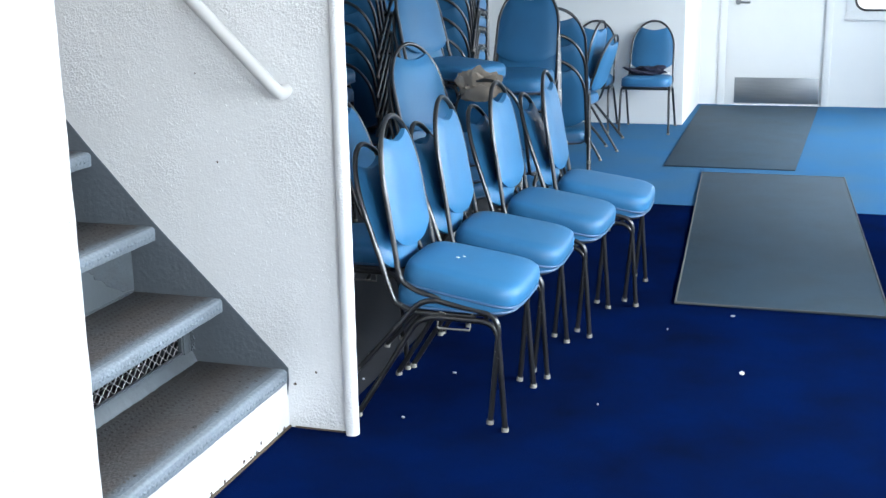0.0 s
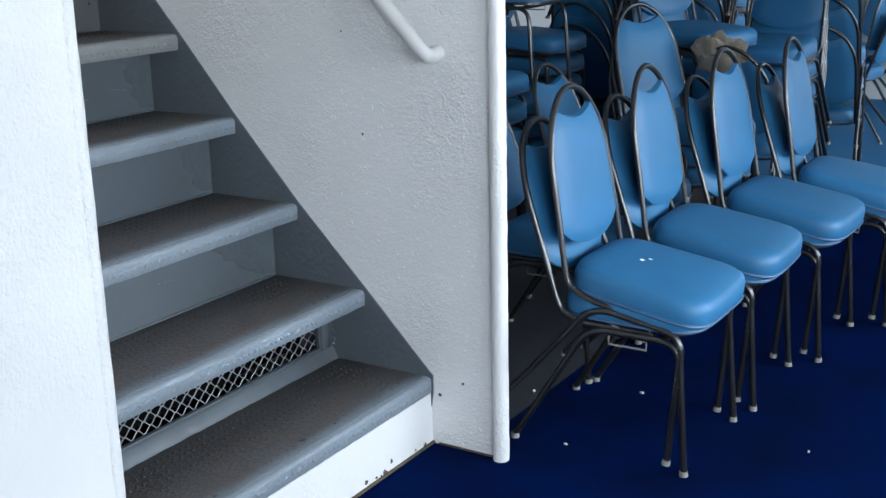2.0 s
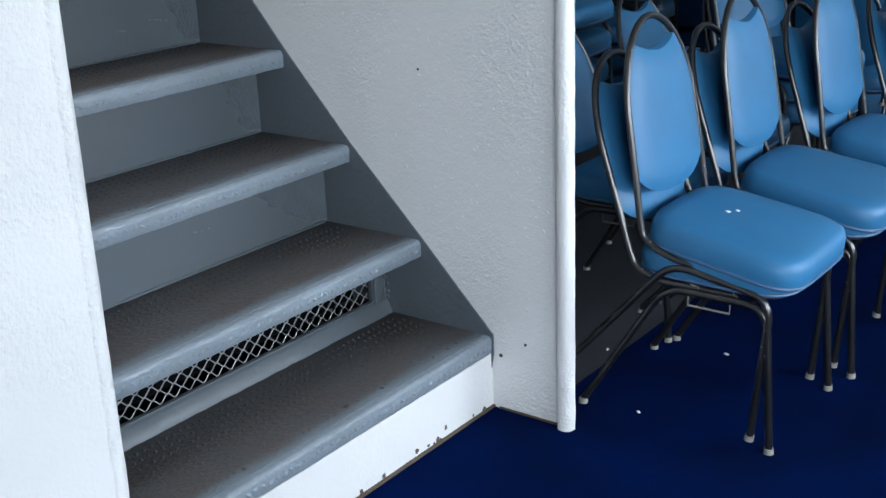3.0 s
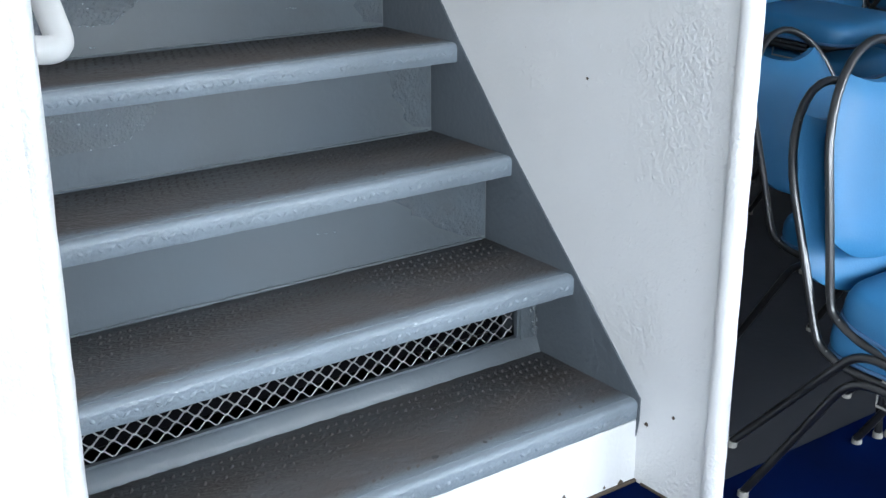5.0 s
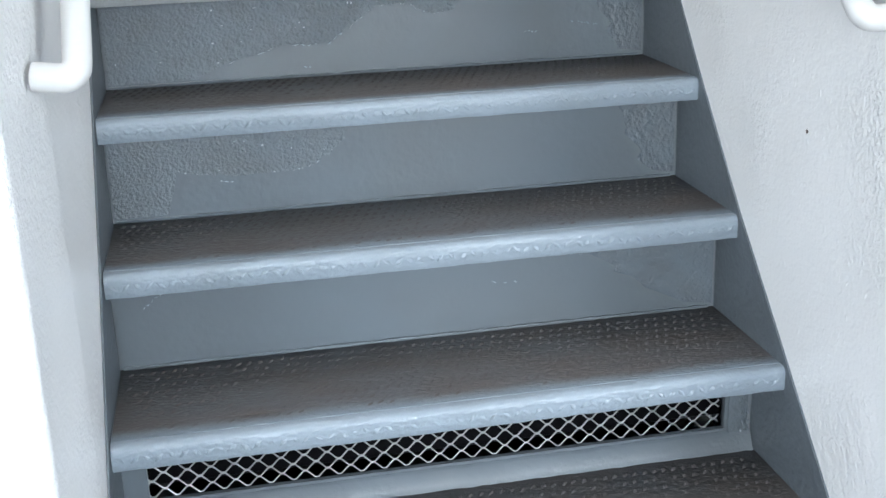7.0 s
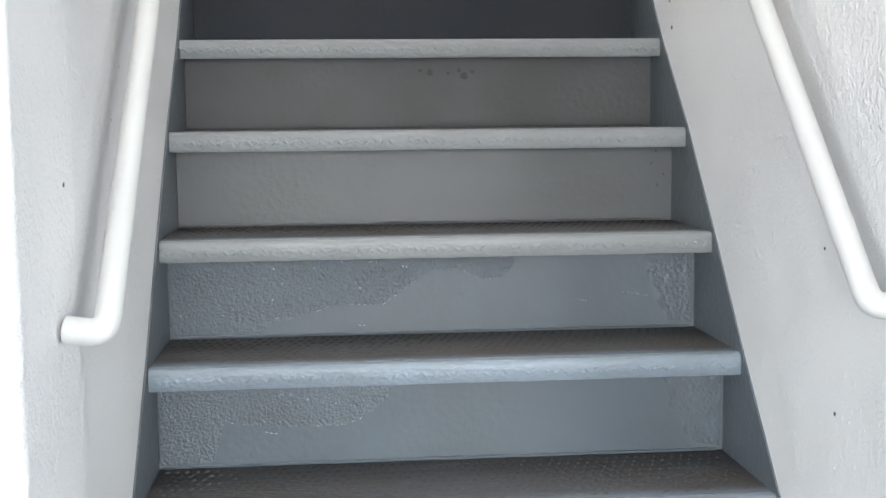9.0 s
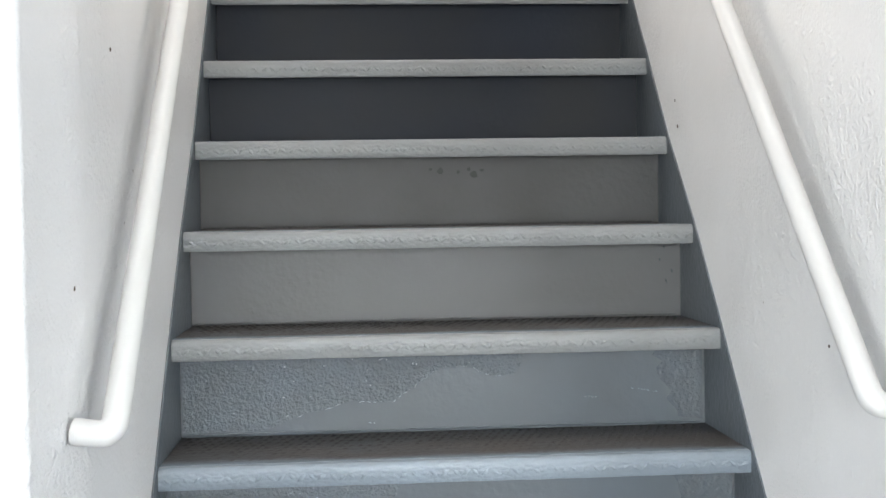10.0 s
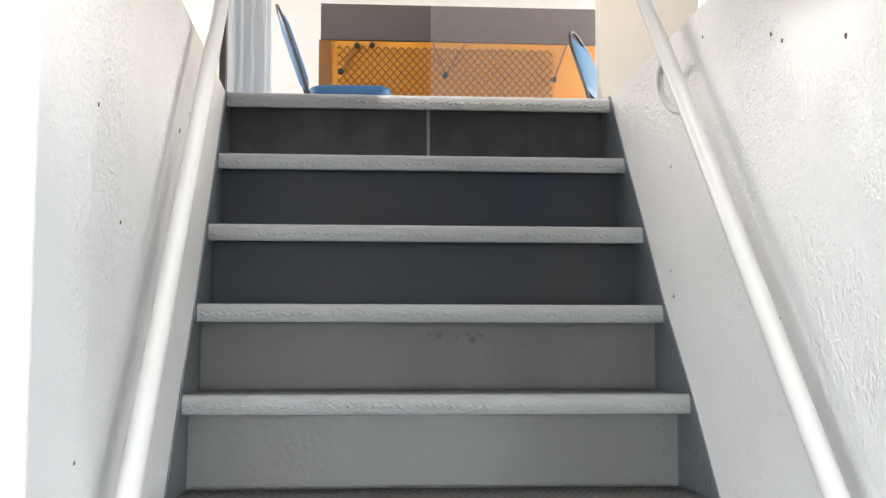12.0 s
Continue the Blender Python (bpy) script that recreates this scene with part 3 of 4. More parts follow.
for i, edge in {4: [(-0.99, 0.959), (-0.857, 0.993), (-0.764, 0.987), (-0.684, 1.039), (-0.65, 1.065), (-0.60, 1.068), (-0.562, 1.063), (-0.53, 1.045), (-0.468, 1.047), (-0.44, 1.09)],
                3: [(-1.116, 0.775), (-1.07, 0.762), (-1.0, 0.757), (-0.873, 0.755), (-0.825, 0.769), (-0.79, 0.79), (-0.762, 0.816), (-0.75, 0.85)]}.items():
    # older, pitted paint beyond the cracked edge
    rng = random.Random(140 + i)
    ragged = []
    for (xa, za), (xb, zb) in zip(edge, edge[1:]):
        ragged += [(xa + (xb - xa) * k / 5 + rng.uniform(-0.003, 0.003), za + (zb - za) * k / 5 + rng.uniform(-0.003, 0.003)) for k in range(5)]
    top = NOSE[i][1] - 0.014
    low = NOSE[i - 1][1] + 0.012
    y = NOSE[i - 1][0] + RUN - 0.0160
    outline = [(LEFT + 0.008, low)] + ([(-1.06, low)] if i == 4 else [(-1.14, low)]) + ragged + [(edge[-1][0], top), (LEFT + 0.008, top)]
    part("pitted_area", prism(outline, "y", y - 0.0012, y + 0.001), M_PITTED, stair, "pitted older paint", False)


def shards(x0, x1, y, z0, z1, n, seed):
    """Loose flakes of paint standing off a plate, most near the top."""
    rng = random.Random(seed)
    verts, faces = [], []
    for k in range(n):
        x = rng.uniform(x0, x1)
        z = z1 - (z1 - z0) * rng.random() ** 1.7
        w, h, off = rng.uniform(0.0012, 0.003), rng.uniform(0.004, 0.013), rng.uniform(0.002, 0.006)
        o = len(verts)
        verts += [(x - w, y, z), (x + w, y, z + rng.uniform(-0.002, 0.002)), (x + w * 0.7, y - off, z - h), (x - w * 0.5, y - off * 0.6, z - h * 0.8), (x, y + 0.001, z - h)]
        faces += [(o, o + 3, o + 2, o + 1), (o, o + 4, o + 3), (o + 1, o + 2, o + 4), (o + 2, o + 3, o + 4)]
    me = bpy.data.meshes.new("flakes")
    me.from_pydata(verts, [], faces)
    me.materials.append(M_FLAKE)
    return me


for i, n in ((1, 26), (2, 34), (3, 46), (4, 16), (5, 10)):
    y = NOSE[i - 1][0] + RUN - 0.0170
    ob = part("flakes", shards(-0.05 if i == 1 else -0.125 if i < 4 else -0.09, -0.02, y + 0.004, NOSE[i - 1][1] + 0.05, NOSE[i][1] - 0.04, n, 160 + i), M_FLAKE, stair, "curled flakes of paint")
    tagged(ob, kind="stuff")

# diagonal lugs of the tread plates, worn away towards the lip
for i, (y, z) in enumerate(NOSE):
    rng = random.Random(190 + i)
    verts, faces = [], []
    rows, cols = 9, 58
    for r in range(rows):
        fade = (r + 1) / rows
        for k in range(cols):
            if rng.random() > 0.35 + 0.65 * fade:
                continue
            cx = LEFT + 0.025 + (-LEFT - 0.05) * (k + 0.5 * (r % 2) + rng.uniform(-0.08, 0.08)) / cols
            cy = y + 0.055 + (RUN - 0.100) * (r + rng.uniform(-0.08, 0.08)) / (rows - 1)
            a = radians(52) + rng.uniform(-0.12, 0.12)
            ln, wd, hi = 0.0125, 0.0052, 0.0046 * (0.25 + 0.75 * fade) * rng.uniform(0.6, 1.1)
            o = len(verts)
            for du, dv in ((ln, 0), (0, wd), (-ln, 0), (0, -wd)):
                verts.append((cx + du * math.cos(a) - dv * math.sin(a), cy + du * math.sin(a) + dv * math.cos(a), z + 0.0010))
            verts.append((cx, cy, z + 0.0012 + hi))
            faces += [(o, o + 1, o + 4), (o + 1, o + 2, o + 4), (o + 2, o + 3, o + 4), (o + 3, o, o + 4)]
    me = bpy.data.meshes.new("tread_lugs")
    me.from_pydata(verts, [], faces)
    me.materials.append(M_TREADLUG)
    for p in me.polygons:
        p.use_smooth = True
    tagged(part("tread_lugs", me, M_TREADLUG, stair, "worn diagonal lugs of the tread plate"), kind="stuff")


def chip(x, y, z, r, axis, parent, mat, seed):
    """A small chip or stain with an uneven outline, a hair proud of its surface."""
    rng = random.Random(seed)
    out = [(r * rng.uniform(0.6, 1.2) * math.cos(k * math.pi / 4), r * rng.uniform(0.6, 1.2) * math.sin(k * math.pi / 4)) for k in range(8)]
    ob = part("paint_chip", prism(out, axis, -0.0006, 0.0006), mat, parent, "", False)
    ob.location = (x, y, z)


for n, (y, z, r) in enumerate(((0.479, 1.562, 0.006), (1.269, 1.718, 0.004), (1.246, 1.649, 0.005), (1.25, 1.996, 0.004), (0.946, 2.264, 0.004), (0.484, 2.14, 0.005),
                               (0.424, 2.111, 0.005), (0.127, 2.038, 0.006), (0.21, 0.899, 0.004), (-0.104, 0.204, 0.005), (-0.026, 0.156, 0.006), (0.269, 1.184, 0.003))):
    chip(-0.0012, y, z, r, "x", right, M_RUST, n)
for n, (y, z, r) in enumerate(((0.333, 1.727, 0.004), (0.131, 1.897, 0.004), (0.032, 1.327, 0.004), (1.011, 2.026, 0.005))):
    chip(LEFT - 0.0006, y, z, r, "x", left, M_RUST, 30 + n)
for n, (x, z, r) in enumerate(((-0.609, 1.547, 0.010), (-0.516, 1.537, 0.011), (-0.495, 1.548, 0.006), (-0.635, 1.552, 0.005), (-0.56, 1.545, 0.005), (-0.53, 1.552, 0.006))):
    chip(x, NOSE[5][0] + RUN - 0.0168, z, r, "y", stair, M_SMUDGE, 50 + n)
for n, (x, y, r) in enumerate(((-0.52, 0.06, 0.008), (-0.40, 0.05, 0.006), (-0.33, 0.17, 0.005), (-0.86, 0.05, 0.006), (-0.15, 0.10, 0.004))):
    chip(x, y, NOSE[0][1] + 0.0019, r, "z", stair, M_SMUDGE, 70 + n)

rng = random.Random(77)
for n in range(22):
    chip(LEFT + 0.05 + (-LEFT - 0.08) * rng.random(), 0.0026, 0.006 + 0.026 * rng.random() ** 2, rng.uniform(0.003, 0.009), "y", stair, M_RUST, 300 + n)
# raised lugs of the chequered plate along each lip
for i, (y, z) in enumerate(NOSE):
    rng = random.Random(90 + i)
    verts, faces = [], []
    n = 58
    for k in range(n):
        cx = LEFT + 0.02 + (-LEFT - 0.04) * (k + rng.uniform(-0.15, 0.15)) / (n - 1)
        a = radians(38 if k % 2 else -38) + rng.uniform(-0.15, 0.15)
        cz = z - 0.027 + rng.uniform(-0.002, 0.002)
        ln, wd, hi = 0.0120, 0.0050, 0.0080 * rng.uniform(0.5, 1.2)
        o = len(verts)
        for du, dv in ((ln, 0), (0, wd), (-ln, 0), (0, -wd)):
            verts.append((cx + du * math.cos(a) - dv * math.sin(a), y + 0.0009, cz + du * math.sin(a) + dv * math.cos(a)))
        verts.append((cx, y - hi, cz))
        faces += [(o, o + 1, o + 4), (o + 1, o + 2, o + 4), (o + 2, o + 3, o + 4), (o + 3, o, o + 4)]
    me = bpy.data.meshes.new("lugs")
    me.from_pydata(verts, [], faces)
    me.materials.append(M_NOSE if i < 4 else M_NOSE_UP)
    for p in me.polygons:
        p.use_smooth = True
    tagged(part("lugs", me, M_NOSE, stair, "raised lugs of chequered plate under paint"), kind="stuff")

part("weld_line", box(-0.602, NOSE[8][0] + RUN - 0.020, 2.112, -0.592, NOSE[8][0] + RUN - 0.0165, 2.330, 0.001), M_NOSE, stair, "vertical weld")


def strand(n, w, h, phase):
    """One zigzag strand of expanded metal."""
    pts = []
    for i in range(n * 6 + 1):
        t = i / 6
        s = math.sin(2 * math.pi * t)
        pts.append((w * t, 0, phase * h * s))
    return tube(pts, 0.0019, 5, flat=0.8)


ry, vz0, vz1 = vent
pitch, rise = 0.0440, 0.0086
count = int((-LEFT - 0.105) / pitch)
up, down = finish(strand(count, pitch, rise, 1), "strand", M_MESH), finish(strand(count, pitch, rise, -1), "strand", M_MESH)
mesh_vent = part("vent", box(LEFT + 0.045, ry + 0.0125, vz0 - 0.008, -0.045, ry + 0.015, vz0 - 0.003), M_MESH, stair, "expanded metal vent")
for k in range(8):
    ob = part("strand", up if k % 2 else down, M_MESH, mesh_vent)
    ob.location = (LEFT + 0.044, ry + 0.009, vz0 + 0.003 + rise * 1.02 + k * rise * 1.96)

# handrails

def handrail(x, wall_x, y_low, z_low, SLOPE, label):
    rail = tagged(new("handrail"), label, "handrail")
    end = (wall_x, y_low - 0.045, z_low - 0.080)
    low = (x, y_low - 0.055, z_low - 0.086)
    top = (x, y_low + 1.75, z_low + 1.75 * SLOPE)
    part("rail", tube(curve_points([end, low, (x, y_low + 0.9, z_low + 0.9 * SLOPE), top, (x, y_low + 2.6, z_low + 1.75 * SLOPE + 0.02)], 0.065, 8), 0.0208, 14), M_RAIL, rail, "white painted steel tube")
    side = 1 if wall_x > x else -1
    y, z = y_low + 1.05, z_low + 1.05 * SLOPE
    part("bracket", tube(curve_points([(x, y, z - 0.01), (x + side * 0.015, y + 0.115, z - 0.02), (x + side * 0.025, y + 0.155, z - 0.06), (x + side * 0.045, y + 0.12, z - 0.12),
                                       (wall_x, y + 0.06, z - 0.138)], 0.06), 0.009, 8), M_RAIL, rail, "thin bent bracket")
    return rail


handrail(-0.065, 0.0, 0.0, 1.215, 0.985, "white painted tubular handrail on the stair wall")
handrail(WALL + 0.082, LEFT - 0.002, 0.06, 1.195, 0.99, "white painted tubular handrail on the stair wall")

# ---- mats ----


def mat_thing(corners, label, edge):
    bm = prism(corners, "z", 0.0015, 0.011, 0.003)
    ob = tagged(part("floor_mat", bm, M_MAT), label, "mat")
    if edge:
        loop = [(x, y, 0.010) for x, y in corners]
        part("binding", tube(loop, 0.005, 6, closed=True), M_MATEDGE, ob, "pale bound edge")
    return ob


mat_thing([(1.722, -1.089), (1.722, -1.99), (4.867, -1.857), (4.867, -0.915)], "grey rubber runner mat with stains on navy carpet", True)
mat_thing([(5.087, -0.622), (5.085, -1.535), (8.50, -1.68), (8.42, -0.575)], "thin grey runner mat before the door", False)

# ---- chairs ----
HALF = 0.185            # half width of the back hoop
ARCH = 0.21             # rise of its arch


def hoop_half(z):
    """Half width of the back at height z."""
    base = HALF - 0.012 * max(0.0, (z - 0.45) / 0.3)
    return base if z < 0.70 else base * math.sqrt(max(0.0, 1 - ((z - 0.70) / ARCH) ** 2))


def back_y(z):
    return 0.125 + 0.325 * (z - 0.42) + 0.06 * max(0, z - 0.45) ** 2


def rear_pad():
    bm = bmesh.new()
    nu, nv, thick = 14, 16, 0.019
    grids = []
    for side in (-1, 1):
        g = []
        for i in range(nu + 1):
            u = -1 + 2 * i / nu
            lo = 0.498 + 0.05 * abs(u) ** 3
            hi = 0.832 + 0.026 * abs(u) ** 1.5
            col = []
            for j in range(nv + 1):
                z = lo + (hi - lo) * j / nv
                x = u * (hoop_half(z) - 0.002)
                e = max(abs(u) ** 6, (abs(2 * j / nv - 1)) ** 10)
                y = back_y(z) + side * thick * (1 - 0.75 * e) - (0.010 * (1 - u * u) if side < 0 else -0.002)
                col.append(bm.verts.new((x, y, z)))
            g.append(col)
        grids.append(g)
    for s, g in enumerate(grids):
        for i in range(nu):
            for j in range(nv):
                bm.faces.new((g[i][j], g[i + 1][j], g[i + 1][j + 1], g[i][j + 1]))
    A, B = grids
    for i in range(nu):
        for j in (0, nv):
            bm.faces.new((A[i][j], A[i + 1][j], B[i + 1][j], B[i][j]))
    for j in range(nv):
        for i in (0, nu):
            bm.faces.new((A[i][j], A[i][j + 1], B[i][j + 1], B[i][j]))
    return bm


def outline_seat(s, n=40):
    out = []
    for k in range(n):
        a = 2 * math.pi * k / n
        c, d = math.cos(a), math.sin(a)
        x = math.copysign(abs(c) ** 0.42, c) * 0.212
        y = math.copysign(abs(d) ** 0.42, d) * 0.212
        x *= 1.0 - 0.09 * (y / 0.212 + 1) / 2
        out.append((x * s, -0.075 + y * s))
    return out


def seat_pad():
    bm = bmesh.new()
    rings = []
    for s, z in ((0.93, 0.402), (0.985, 0.405), (1.0, 0.420), (0.995, 0.444), (0.965, 0.462), (0.90, 0.471), (0.7, 0.477), (0.35, 0.480)):
        rings.append([bm.verts.new((x, y, z)) for x, y in outline_seat(s)])
    for A, B in zip(rings, rings[1:]):
        for k in range(len(A)):
            bm.faces.new((A[k], A[(k + 1) % len(A)], B[(k + 1) % len(A)], B[k]))
    bm.faces.new(rings[0][::-1])
    bm.faces.new(rings[-1])
    return bm


def make_chair():
    chair = new("banquet_chair")
    seat = part("seat", seat_pad(), M_VINYL, chair, "padded blue vinyl seat")
    part("piping", tube([(x, y, 0.404) for x, y in outline_seat(0.99)], 0.005, 6, closed=True), M_PIPING, seat)
    part("seat_pan", prism(outline_seat(0.90, 24), "z", 0.386, 0.401), M_FRAME, chair)
    part("backrest", rear_pad(), M_VINYL, chair, "padded blue vinyl back with a grip hole above")
    hoop = [(-HALF - 0.006, -0.16, 0.386), (-HALF - 0.006, 0.05, 0.386), (-HALF - 0.004, 0.118, 0.410)]
    zs = [0.45, 0.55, 0.65, 0.70]
    left_side = [(-hoop_half(z) - 0.004, back_y(z), z) for z in zs]
    arch = []
    for i in range(1, 16):
        a = math.pi * (1 - i / 16)
        z = 0.70 + ARCH * math.sin(a)
        base = HALF - 0.012 * (z - 0.45) / 0.3
        arch.append(((base + 0.004) * math.cos(a), back_y(z), z))
    right_side = [(-x, y, z) for x, y, z in reversed(left_side)]
    path = curve_points(hoop + [left_side[0]], 0.06, 5) + left_side[1:] + arch + right_side[:-1] + curve_points([right_side[-1]] + [(-x, y, z) for x, y, z in reversed(hoop)], 0.06, 5)
    part("back_frame", tube(path, 0.0092, 10), M_FRAME, chair, "dark worn steel hoop")
    for sx in (-1, 1):
        x = sx * 0.195
        leg = curve_points([(sx * 0.208, -0.262, 0.012), (x + sx * 0.006, -0.235, 0.374), (x + sx * 0.004, 0.03, 0.376), (sx * 0.205, 0.258, 0.012)], 0.06, 6)
        frame_side = part("leg_frame", tube(leg, 0.0096, 10), M_FRAME, chair, "bent steel tube forming two legs")
        part("stacking_clip", tube([(x, -0.14, 0.362), (x, -0.14, 0.338), (x, -0.03, 0.338), (x, -0.03, 0.362)], 0.003, 6), M_GLIDE, frame_side)
        for y in (-0.262, 0.258):
            bm = bmesh.new()
            bmesh.ops.create_cone(bm, cap_ends=True, segments=10, radius1=0.0128, radius2=0.0122, depth=0.014, matrix=Matrix.Translation((sx * 0.208, y, 0.007)))
            part("glide", bm, M_GLIDE, frame_side, "worn pale plastic foot")
    part("crossbar", tube([(-0.195, -0.19, 0.374), (0.195, -0.19, 0.374)], 0.009, 8), M_FRAME, chair)
    return chair


proto = make_chair()
LABEL = "blue vinyl banquet chair"


def stack(x, y, turn, n, where, tilt=9.5, lift=0.022, back=0.05, z=0.0, first=[True]):
    """Chairs stacked on one another; each leans forward on the one below."""
    m = pose(x, y, z, 0, 0, turn)
    for k in range(n):
        what = f"{LABEL}, {where}" if k == n - 1 else f"{LABEL}, under another in a stack"
        if first[0]:
            ob = proto
            ob.matrix_basis = m
            first[0] = False
        else:
            ob = copy_thing(proto, m)
        tagged(ob, what, "chair", "stacked banquet chairs" if n > 1 else "loose banquet chairs")
        pivot = Matrix.Translation((0, -0.262, 0.012))
        top = m
        m = m @ Matrix.Translation((0, back if tilt > 5 else 0.0, lift)) @ pivot @ pose(0, 0, 0, tilt, 0, 0) @ pivot.inverted()
    return top


# front row of stacks
for x, y, turn in ((0.357, -0.448, 0), (0.872, -0.470, 1.5), (1.385, -0.545, -1), (1.845, -0.655, 2)):
    top = stack(x, y, turn, 2, "topping a pair in the front row")
    if x < 0.5:
        for n, (fx, fy, size) in enumerate(((-0.02, -0.02, 0.007), (0.006, -0.035, 0.006))):
            fleck = part("paper_scrap", prism([(-size, -size * 0.5), (size * 0.4, -size), (size, size * 0.3), (-size * 0.3, size)], "z", 0.0, 0.0015), M_PAPER, None, "", False)
            fleck.matrix_world = top @ Matrix.Translation((fx, fy, 0.4802))
            tagged(fleck, "tiny white fleck on a blue chair seat", "litter")
# second row and the tall stacks
stack(0.84, 0.06, 0, 1, "standing behind the front row")
stack(1.54, 0.13, 0, 1, "standing behind the front row")
stack(2.12, 0.08, -24, 3, "topping a stack behind the front row", 1.0, 0.085)
stack(2.66, -0.04, 90, 1, "turned sideways with a garment over its back")
stack(2.82, 0.33, -22, 5, "topping a tall shaded stack", 1.0, 0.119)
stack(3.16, -0.03, -92, 5, "topping a tall shaded stack", 1.0, 0.098)
stack(3.70, -0.12, 100, 3, "topping a tall shaded stack", 0.0, 0.150)
stack(1.62, 0.92, 4, 4, "topping a shaded stack", 1.0, 0.122)
stack(2.20, 1.04, 0, 3, "under another in a stack", 1.0, 0.108)
stack(2.22, 1.00, 3, 1, "set on the seats of a shaded stack", z=0.712)
stack(2.72, 1.18, 0, 5, "topping a tall shaded stack", 1.0, 0.108)
# deeper stacks, added so that the gaps behind the rows look dark
for x, y, turn, n in ((0.62, 1.05, 0, 4), (1.2, 1.75, 0, 8), (1.85, 2.2, 0, 8), (3.0, 1.9, 0, 8), (3.42, 1.05, 88, 9), (3.85, 0.62, 95, 9), (4.3, 1.2, 30, 8)):
    stack(x, y, turn, n, "topping a tall shaded stack", 1.0, 0.108)
# loose chairs in the far part
stack(5.46, 0.09, 172, 2, "topping a pair turned away from the aisle")
stack(6.81, -0.27, -90, 1, "before the white casing, clothes on its seat")
stack(6.81, 0.24, -90, 1, "standing before the white casing")


def bundle(name, x, y, z, sx, sy, sz, mat, seed, label):
    """Crumpled cloth."""
    bm = bmesh.new()
    bmesh.ops.create_icosphere(bm, subdivisions=4, radius=1)
    for v in bm.verts:
        d = v.co.copy()
        f = 1 + 0.55 * noise.noise(d * 1.7 + Vector((seed, 0, 0))) + 0.35 * abs(noise.noise(d * 3.6 + Vector((0, seed, 0))))
        v.co = Vector((d.x * sx * f, d.y * sy * f, max(0.0, (d.z * 0.5 + 0.35)) * sz * f * 1.3))
    ob = part(name, bm, mat)
    ob.location = (x, y, z)
    return tagged(ob, label, "clothing")


bundle("jacket", 6.81, -0.25, 0.472, 0.12, 0.15, 0.06, M_DARKFAB, 2.1, "dark navy garment crumpled on a chair seat")
bundle("jacket", 2.40, 0.0, 0.80, 0.05, 0.11, 0.125, M_BEIGE, 5.3, "beige garment crumpled over a chair back")
tagged(part("napkin", box(6.79, -0.44, 0.4805, 6.89, -0.38, 0.4865, 0.002), M_PAPER), "folded white paper on a chair seat", "paper")
for name, x, y, s in (("paper_scrap", 0.897, -1.428, 0.017), ("paper_scrap", 1.598, -1.348, 0.010), ("paper_scrap", 1.35, -1.10, 0.006), ("paper_scrap", 0.455, -0.966, 0.006),
                      ("paper_scrap", 0.631, -0.39, 0.008), ("paper_scrap", 0.17, -0.344, 0.006), ("paper_scrap", 0.48, -0.08, 0.008)):
    bm = prism([(-s, -s * 0.4), (s * 0.3, -s * 0.55), (s, 0.1 * s), (s * 0.2, s * 0.5), (-s * 0.7, s * 0.35)], "z", 0.0, 0.004)
    ob = part(name, bm, M_PAPER, None, "", False)
    ob.location = (x, y, 0.0012)
    ob.rotation_euler = (0, 0, x * 7)
    tagged(ob, "small scrap of white paper on the navy carpet", "litter")

# ---- the upper saloon ----
UX0, UX1, UY0, UY1, UH = -3.6, 3.6, 0.0, 6.2, 4.75
updeck = slab(0.032, UY0, UX1, UY1, DECK + 0.001, DECK + 0.006)
box(UX0, UY0, DECK + 0.001, WALL - 0.032, UY1, DECK + 0.006, bm=updeck)
box(WALL - 0.032, 2.305, DECK + 0.001, 0.032, UY1, DECK + 0.006, bm=updeck)
structure("floor_upper", updeck, M_BLUE, "blue carpet of the upper deck", False)
# deckhead with a gap left for the light added over the stair
upceil = slab(UX0, 1.85, UX1, UY1, UH, UH + 0.08)
box(UX0, UY0, UH, UX1, 0.25, UH + 0.08, bm=upceil)
box(UX0, 0.25, UH, -1.33, 1.85, UH + 0.08, bm=upceil)
box(0.07, 0.25, UH, UX1, 1.85, UH + 0.08, bm=upceil)
structure("ceiling_upper", upceil, M_CEIL, "white deckhead of the upper saloon, opening added over the stair", False)
up_w = bmesh.new()
box(UX0 - 0.08, UY0, DECK, UX0, UY1, 3.2, bm=up_w)
box(UX0 - 0.08, UY0, 4.2, UX0, UY1, UH, bm=up_w)
box(UX0 - 0.08, UY0, 3.2, UX0, 2.6, 4.2, bm=up_w)
box(UX0 - 0.08, 5.8, 3.2, UX0, UY1, 4.2, bm=up_w)
structure("wall_upper_west", up_w, M_WHITE_FLAT, "white wall of the upper saloon with an added unseen window", False)
up_e = bmesh.new()
box(UX1, UY0, DECK, UX1 + 0.08, UY1, 3.2, bm=up_e)
box(UX1, UY0, 4.2, UX1 + 0.08, UY1, UH, bm=up_e)
box(UX1, UY0, 3.2, UX1 + 0.08, 2.6, 4.2, bm=up_e)
box(UX1, 5.8, 3.2, UX1 + 0.08, UY1, 4.2, bm=up_e)
structure("wall_upper_east", up_e, M_WHITE_FLAT, "white wall of the upper saloon with an added unseen window", False)
# unseen wall, added in a dark colour so little light reaches the risers
structure("wall_upper_baffle", box(UX0, UY0 - 0.08, DECK, UX1, UY0, UH), M_BROWN, "unseen brown grey wall, added to keep light off the stair", False)
structure("wall_upper_north", box(UX0, UY1, DECK, UX1, UY1 + 0.08, UH), M_WHITE_FLAT, "white wall of the upper saloon", False)
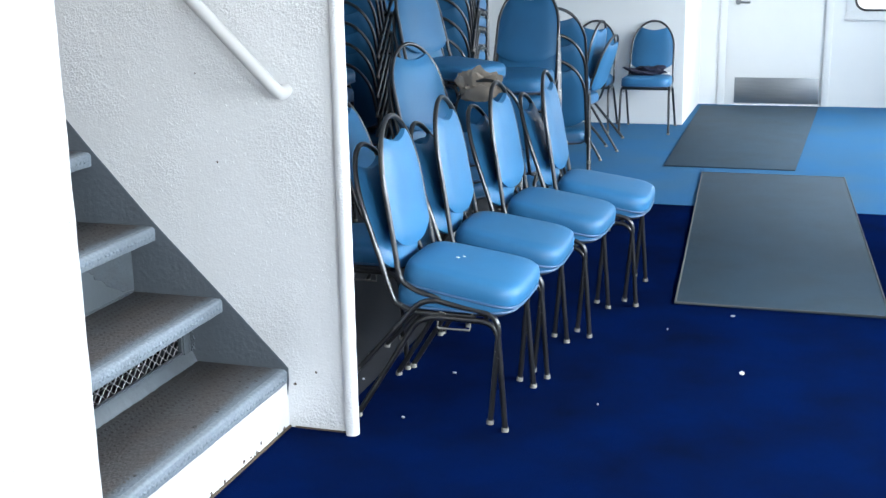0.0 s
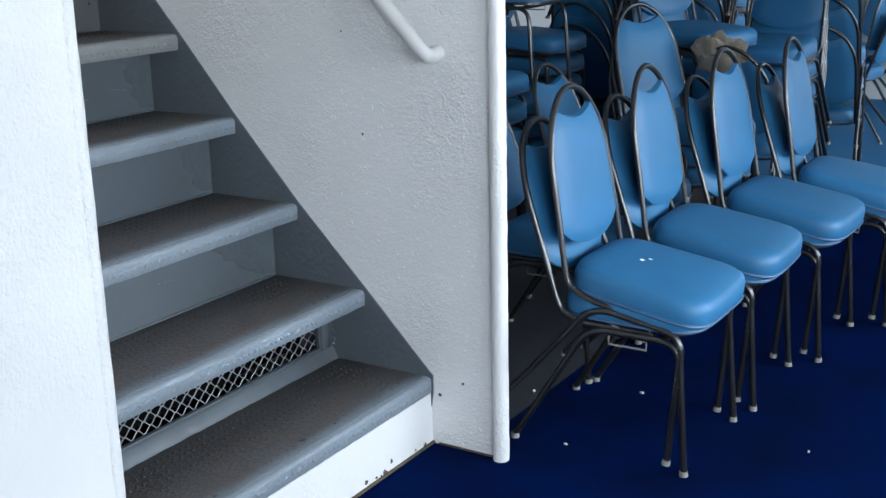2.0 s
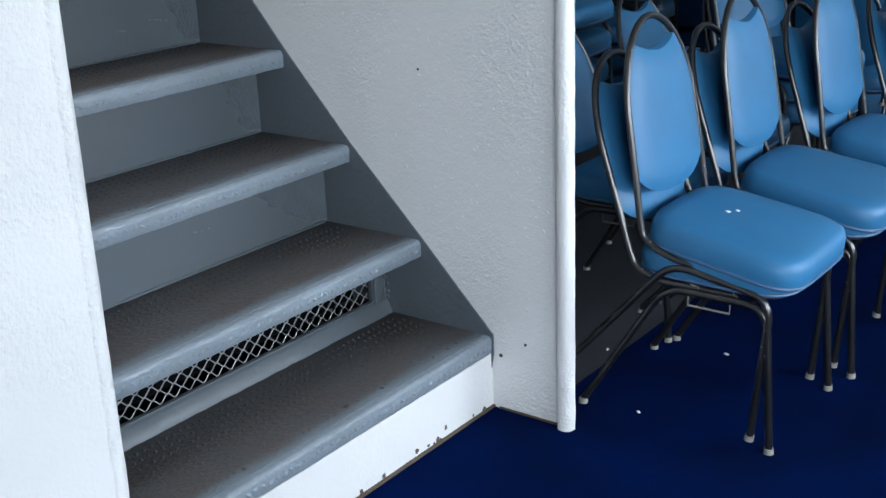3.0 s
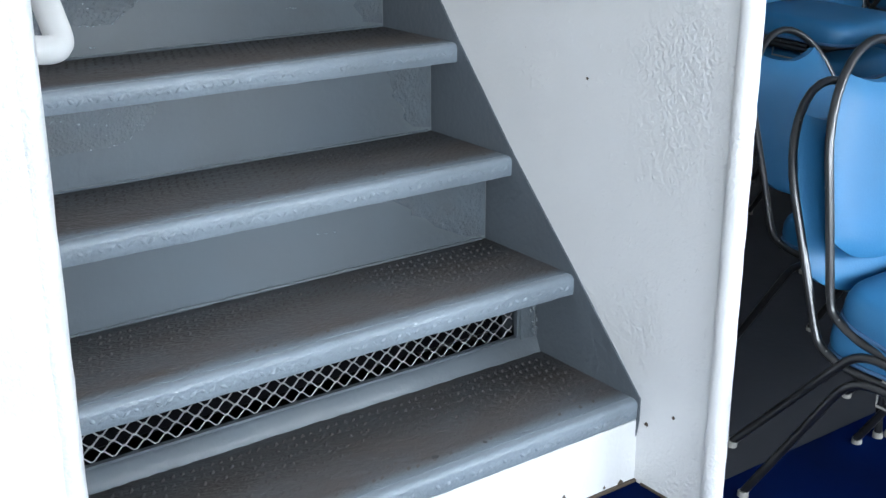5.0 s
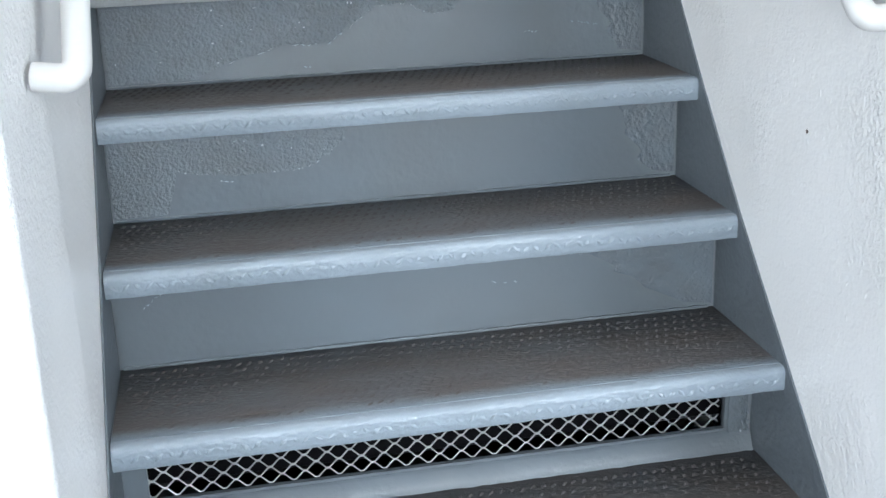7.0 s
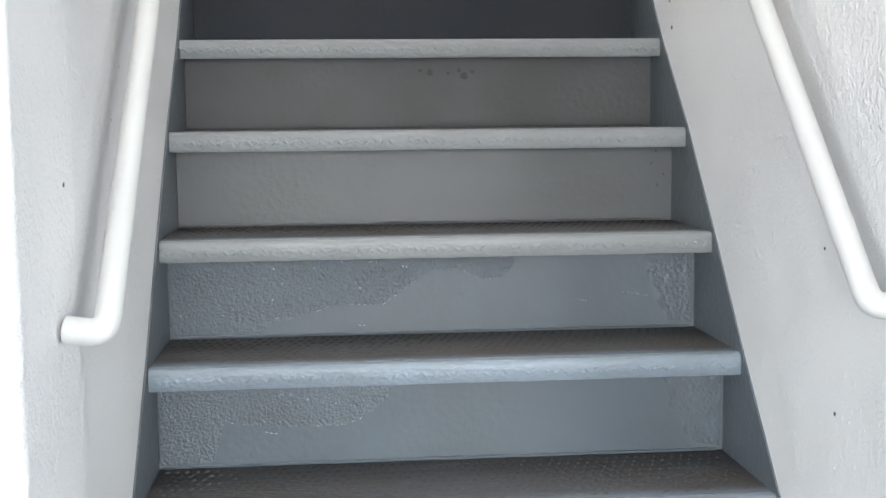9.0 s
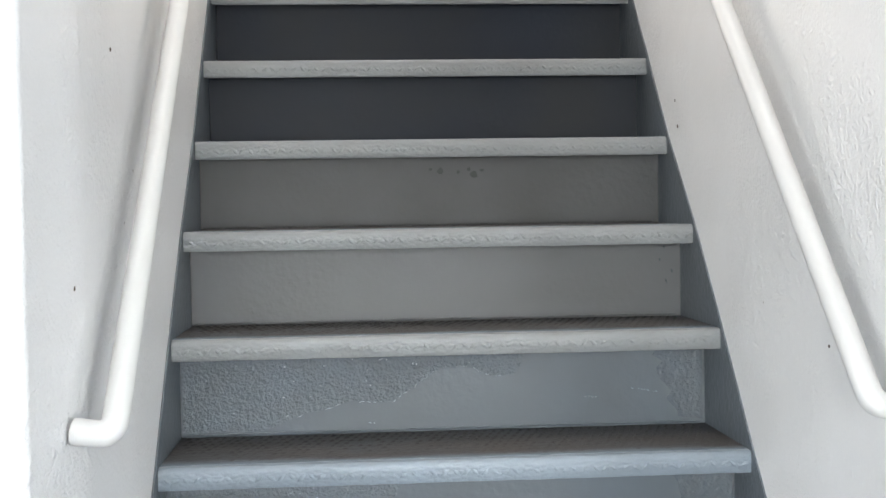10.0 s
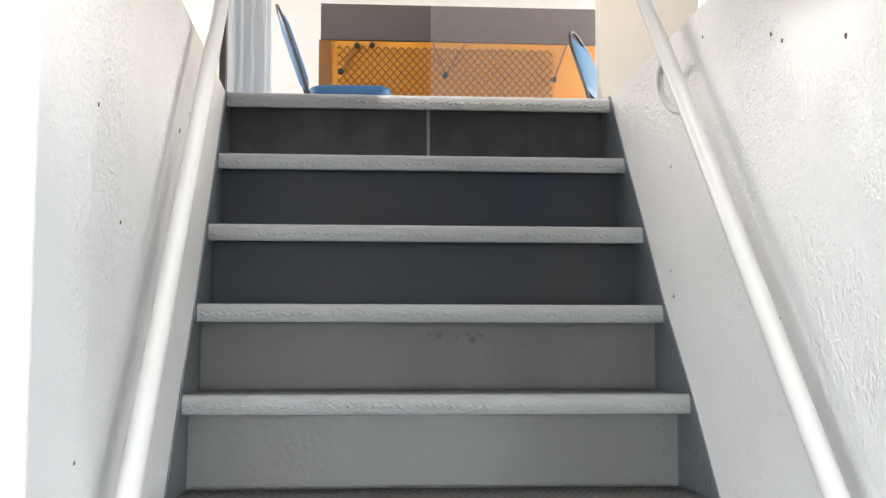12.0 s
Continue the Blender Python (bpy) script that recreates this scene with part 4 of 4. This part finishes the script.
# panels beside the head of the stair
structure("wall_upper_panel", box(0.06, 2.42, DECK + 0.006, 0.44, 2.48, UH, 0.004), M_CREAM, "cream panel beside the head of the stair")

case = structure("trim_upper", box(-1.47, 3.78, DECK + 0.006, -1.25, 3.84, UH, 0.004), M_WHITE_FLAT, "white grooved door casing at the head of the stair")
for gx in (-1.435, -1.395, -1.345, -1.29):
    part("moulding", box(gx, 3.765, DECK + 0.006, gx + 0.018, 3.779, UH, 0.004), M_WHITE_FLAT, case)
# dark strip put where the stair wall's edge lies in shade
structure("trim_shaded_edge", box(-1.345, 2.50, DECK + 0.006, -1.320, 2.55, UH, 0.003), M_BROWN, "narrow dark strip standing in for the shaded wall edge")

# locker with an orange lattice front
PY = 5.05
locker = tagged(new("locker"), "locker with a brown top board and orange lattice front", "locker")
front_panel = part("front_panel", box(-0.985, PY, DECK + 0.006, 0.60, PY + 0.03, 3.37, 0.003), M_ORANGE, locker, "orange panel")
part("top_panel", box(-1.05, PY - 0.012, 3.372, 0.60, PY + 0.03, 3.59, 0.003), M_BROWN, locker, "brown grey board")
part("side_panel", box(-1.06, PY - 0.012, DECK + 0.006, -0.987, PY + 0.5, 3.37, 0.003), M_LATTICE, locker, "dark brown upright")
lat = bmesh.new()
pw, ph = 0.046, 0.026
for r_ in range(38):
    pts = []
    for i in range(int(1.30 / pw) * 4 + 1):
        t = i / 4
        pts.append((-0.95 + t * pw, PY - 0.006, 2.36 + r_ * ph + (ph * 0.5) * (math.sin(2 * math.pi * t) * (1 if r_ % 2 else -1))))
    tube(pts, 0.0036, 4, bm=lat)
part("lattice", lat, M_LATTICE, front_panel, "brown diamond lattice")
for bx, bz in ((-0.835, 3.337), (-0.747, 3.345), (-0.93, 3.181), (-0.309, 3.169), (0.344, 3.153)):
    bm = bmesh.new()
    bmesh.ops.create_cone(bm, cap_ends=True, segments=12, radius1=0.019, radius2=0.014, depth=0.02, matrix=Matrix.Translation((bx, PY - 0.018, bz)) @ pose(0, 0, 0, 90))
    part("bolt", bm, M_RUBBER, front_panel, "dark bolt head")

for pts in (((-0.835, 3.337), (-0.93, 3.181)), ((-0.38, 3.36), (-0.309, 3.169), (-0.19, 3.36)), ((0.42, 3.36), (0.344, 3.153))):
    part("strap", tube([(x, PY - 0.014, z) for x, z in pts], 0.006, 6), M_LATTICE, front_panel, "dark strap")

# pale film laid over the locker's right half in place of glare
haze = bpy.data.materials.new("pale_glare_film")
haze.use_nodes = True
hb = haze.node_tree.nodes["Principled BSDF"]
hb.inputs["Base Color"].default_value, hb.inputs["Roughness"].default_value, hb.inputs["Alpha"].default_value = (0.75, 0.68, 0.62, 1), 0.35, 0.09
sheet = part("glare_sheet", box(-0.40, PY - 0.05, DECK + 0.006, 0.60, PY - 0.046, 3.66), haze, locker, "pale see-through sheet that puts glare over the locker")
sheet.visible_shadow = False

stack(-0.945, 4.05, 90, 1, "beside the upper locker", z=DECK + 0.006)
stack(0.60, 4.26, 60, 1, "beside the upper locker", z=DECK + 0.006)

# pale distance outside the far window
glow = bpy.data.materials.new("pale_distance")
glow.use_nodes = True
gn = glow.node_tree
gn.nodes.remove(gn.nodes["Principled BSDF"])
em = gn.nodes.new("ShaderNodeEmission")
em.inputs[0].default_value, em.inputs[1].default_value = (0.93, 0.97, 1.0, 1), 1.6
gn.links.new(em.outputs[0], gn.nodes["Material Output"].inputs[0])
structure("backdrop", box(62, -45, -20, 62.5, 30, 25), glow, "pale bright distance over the water", False)
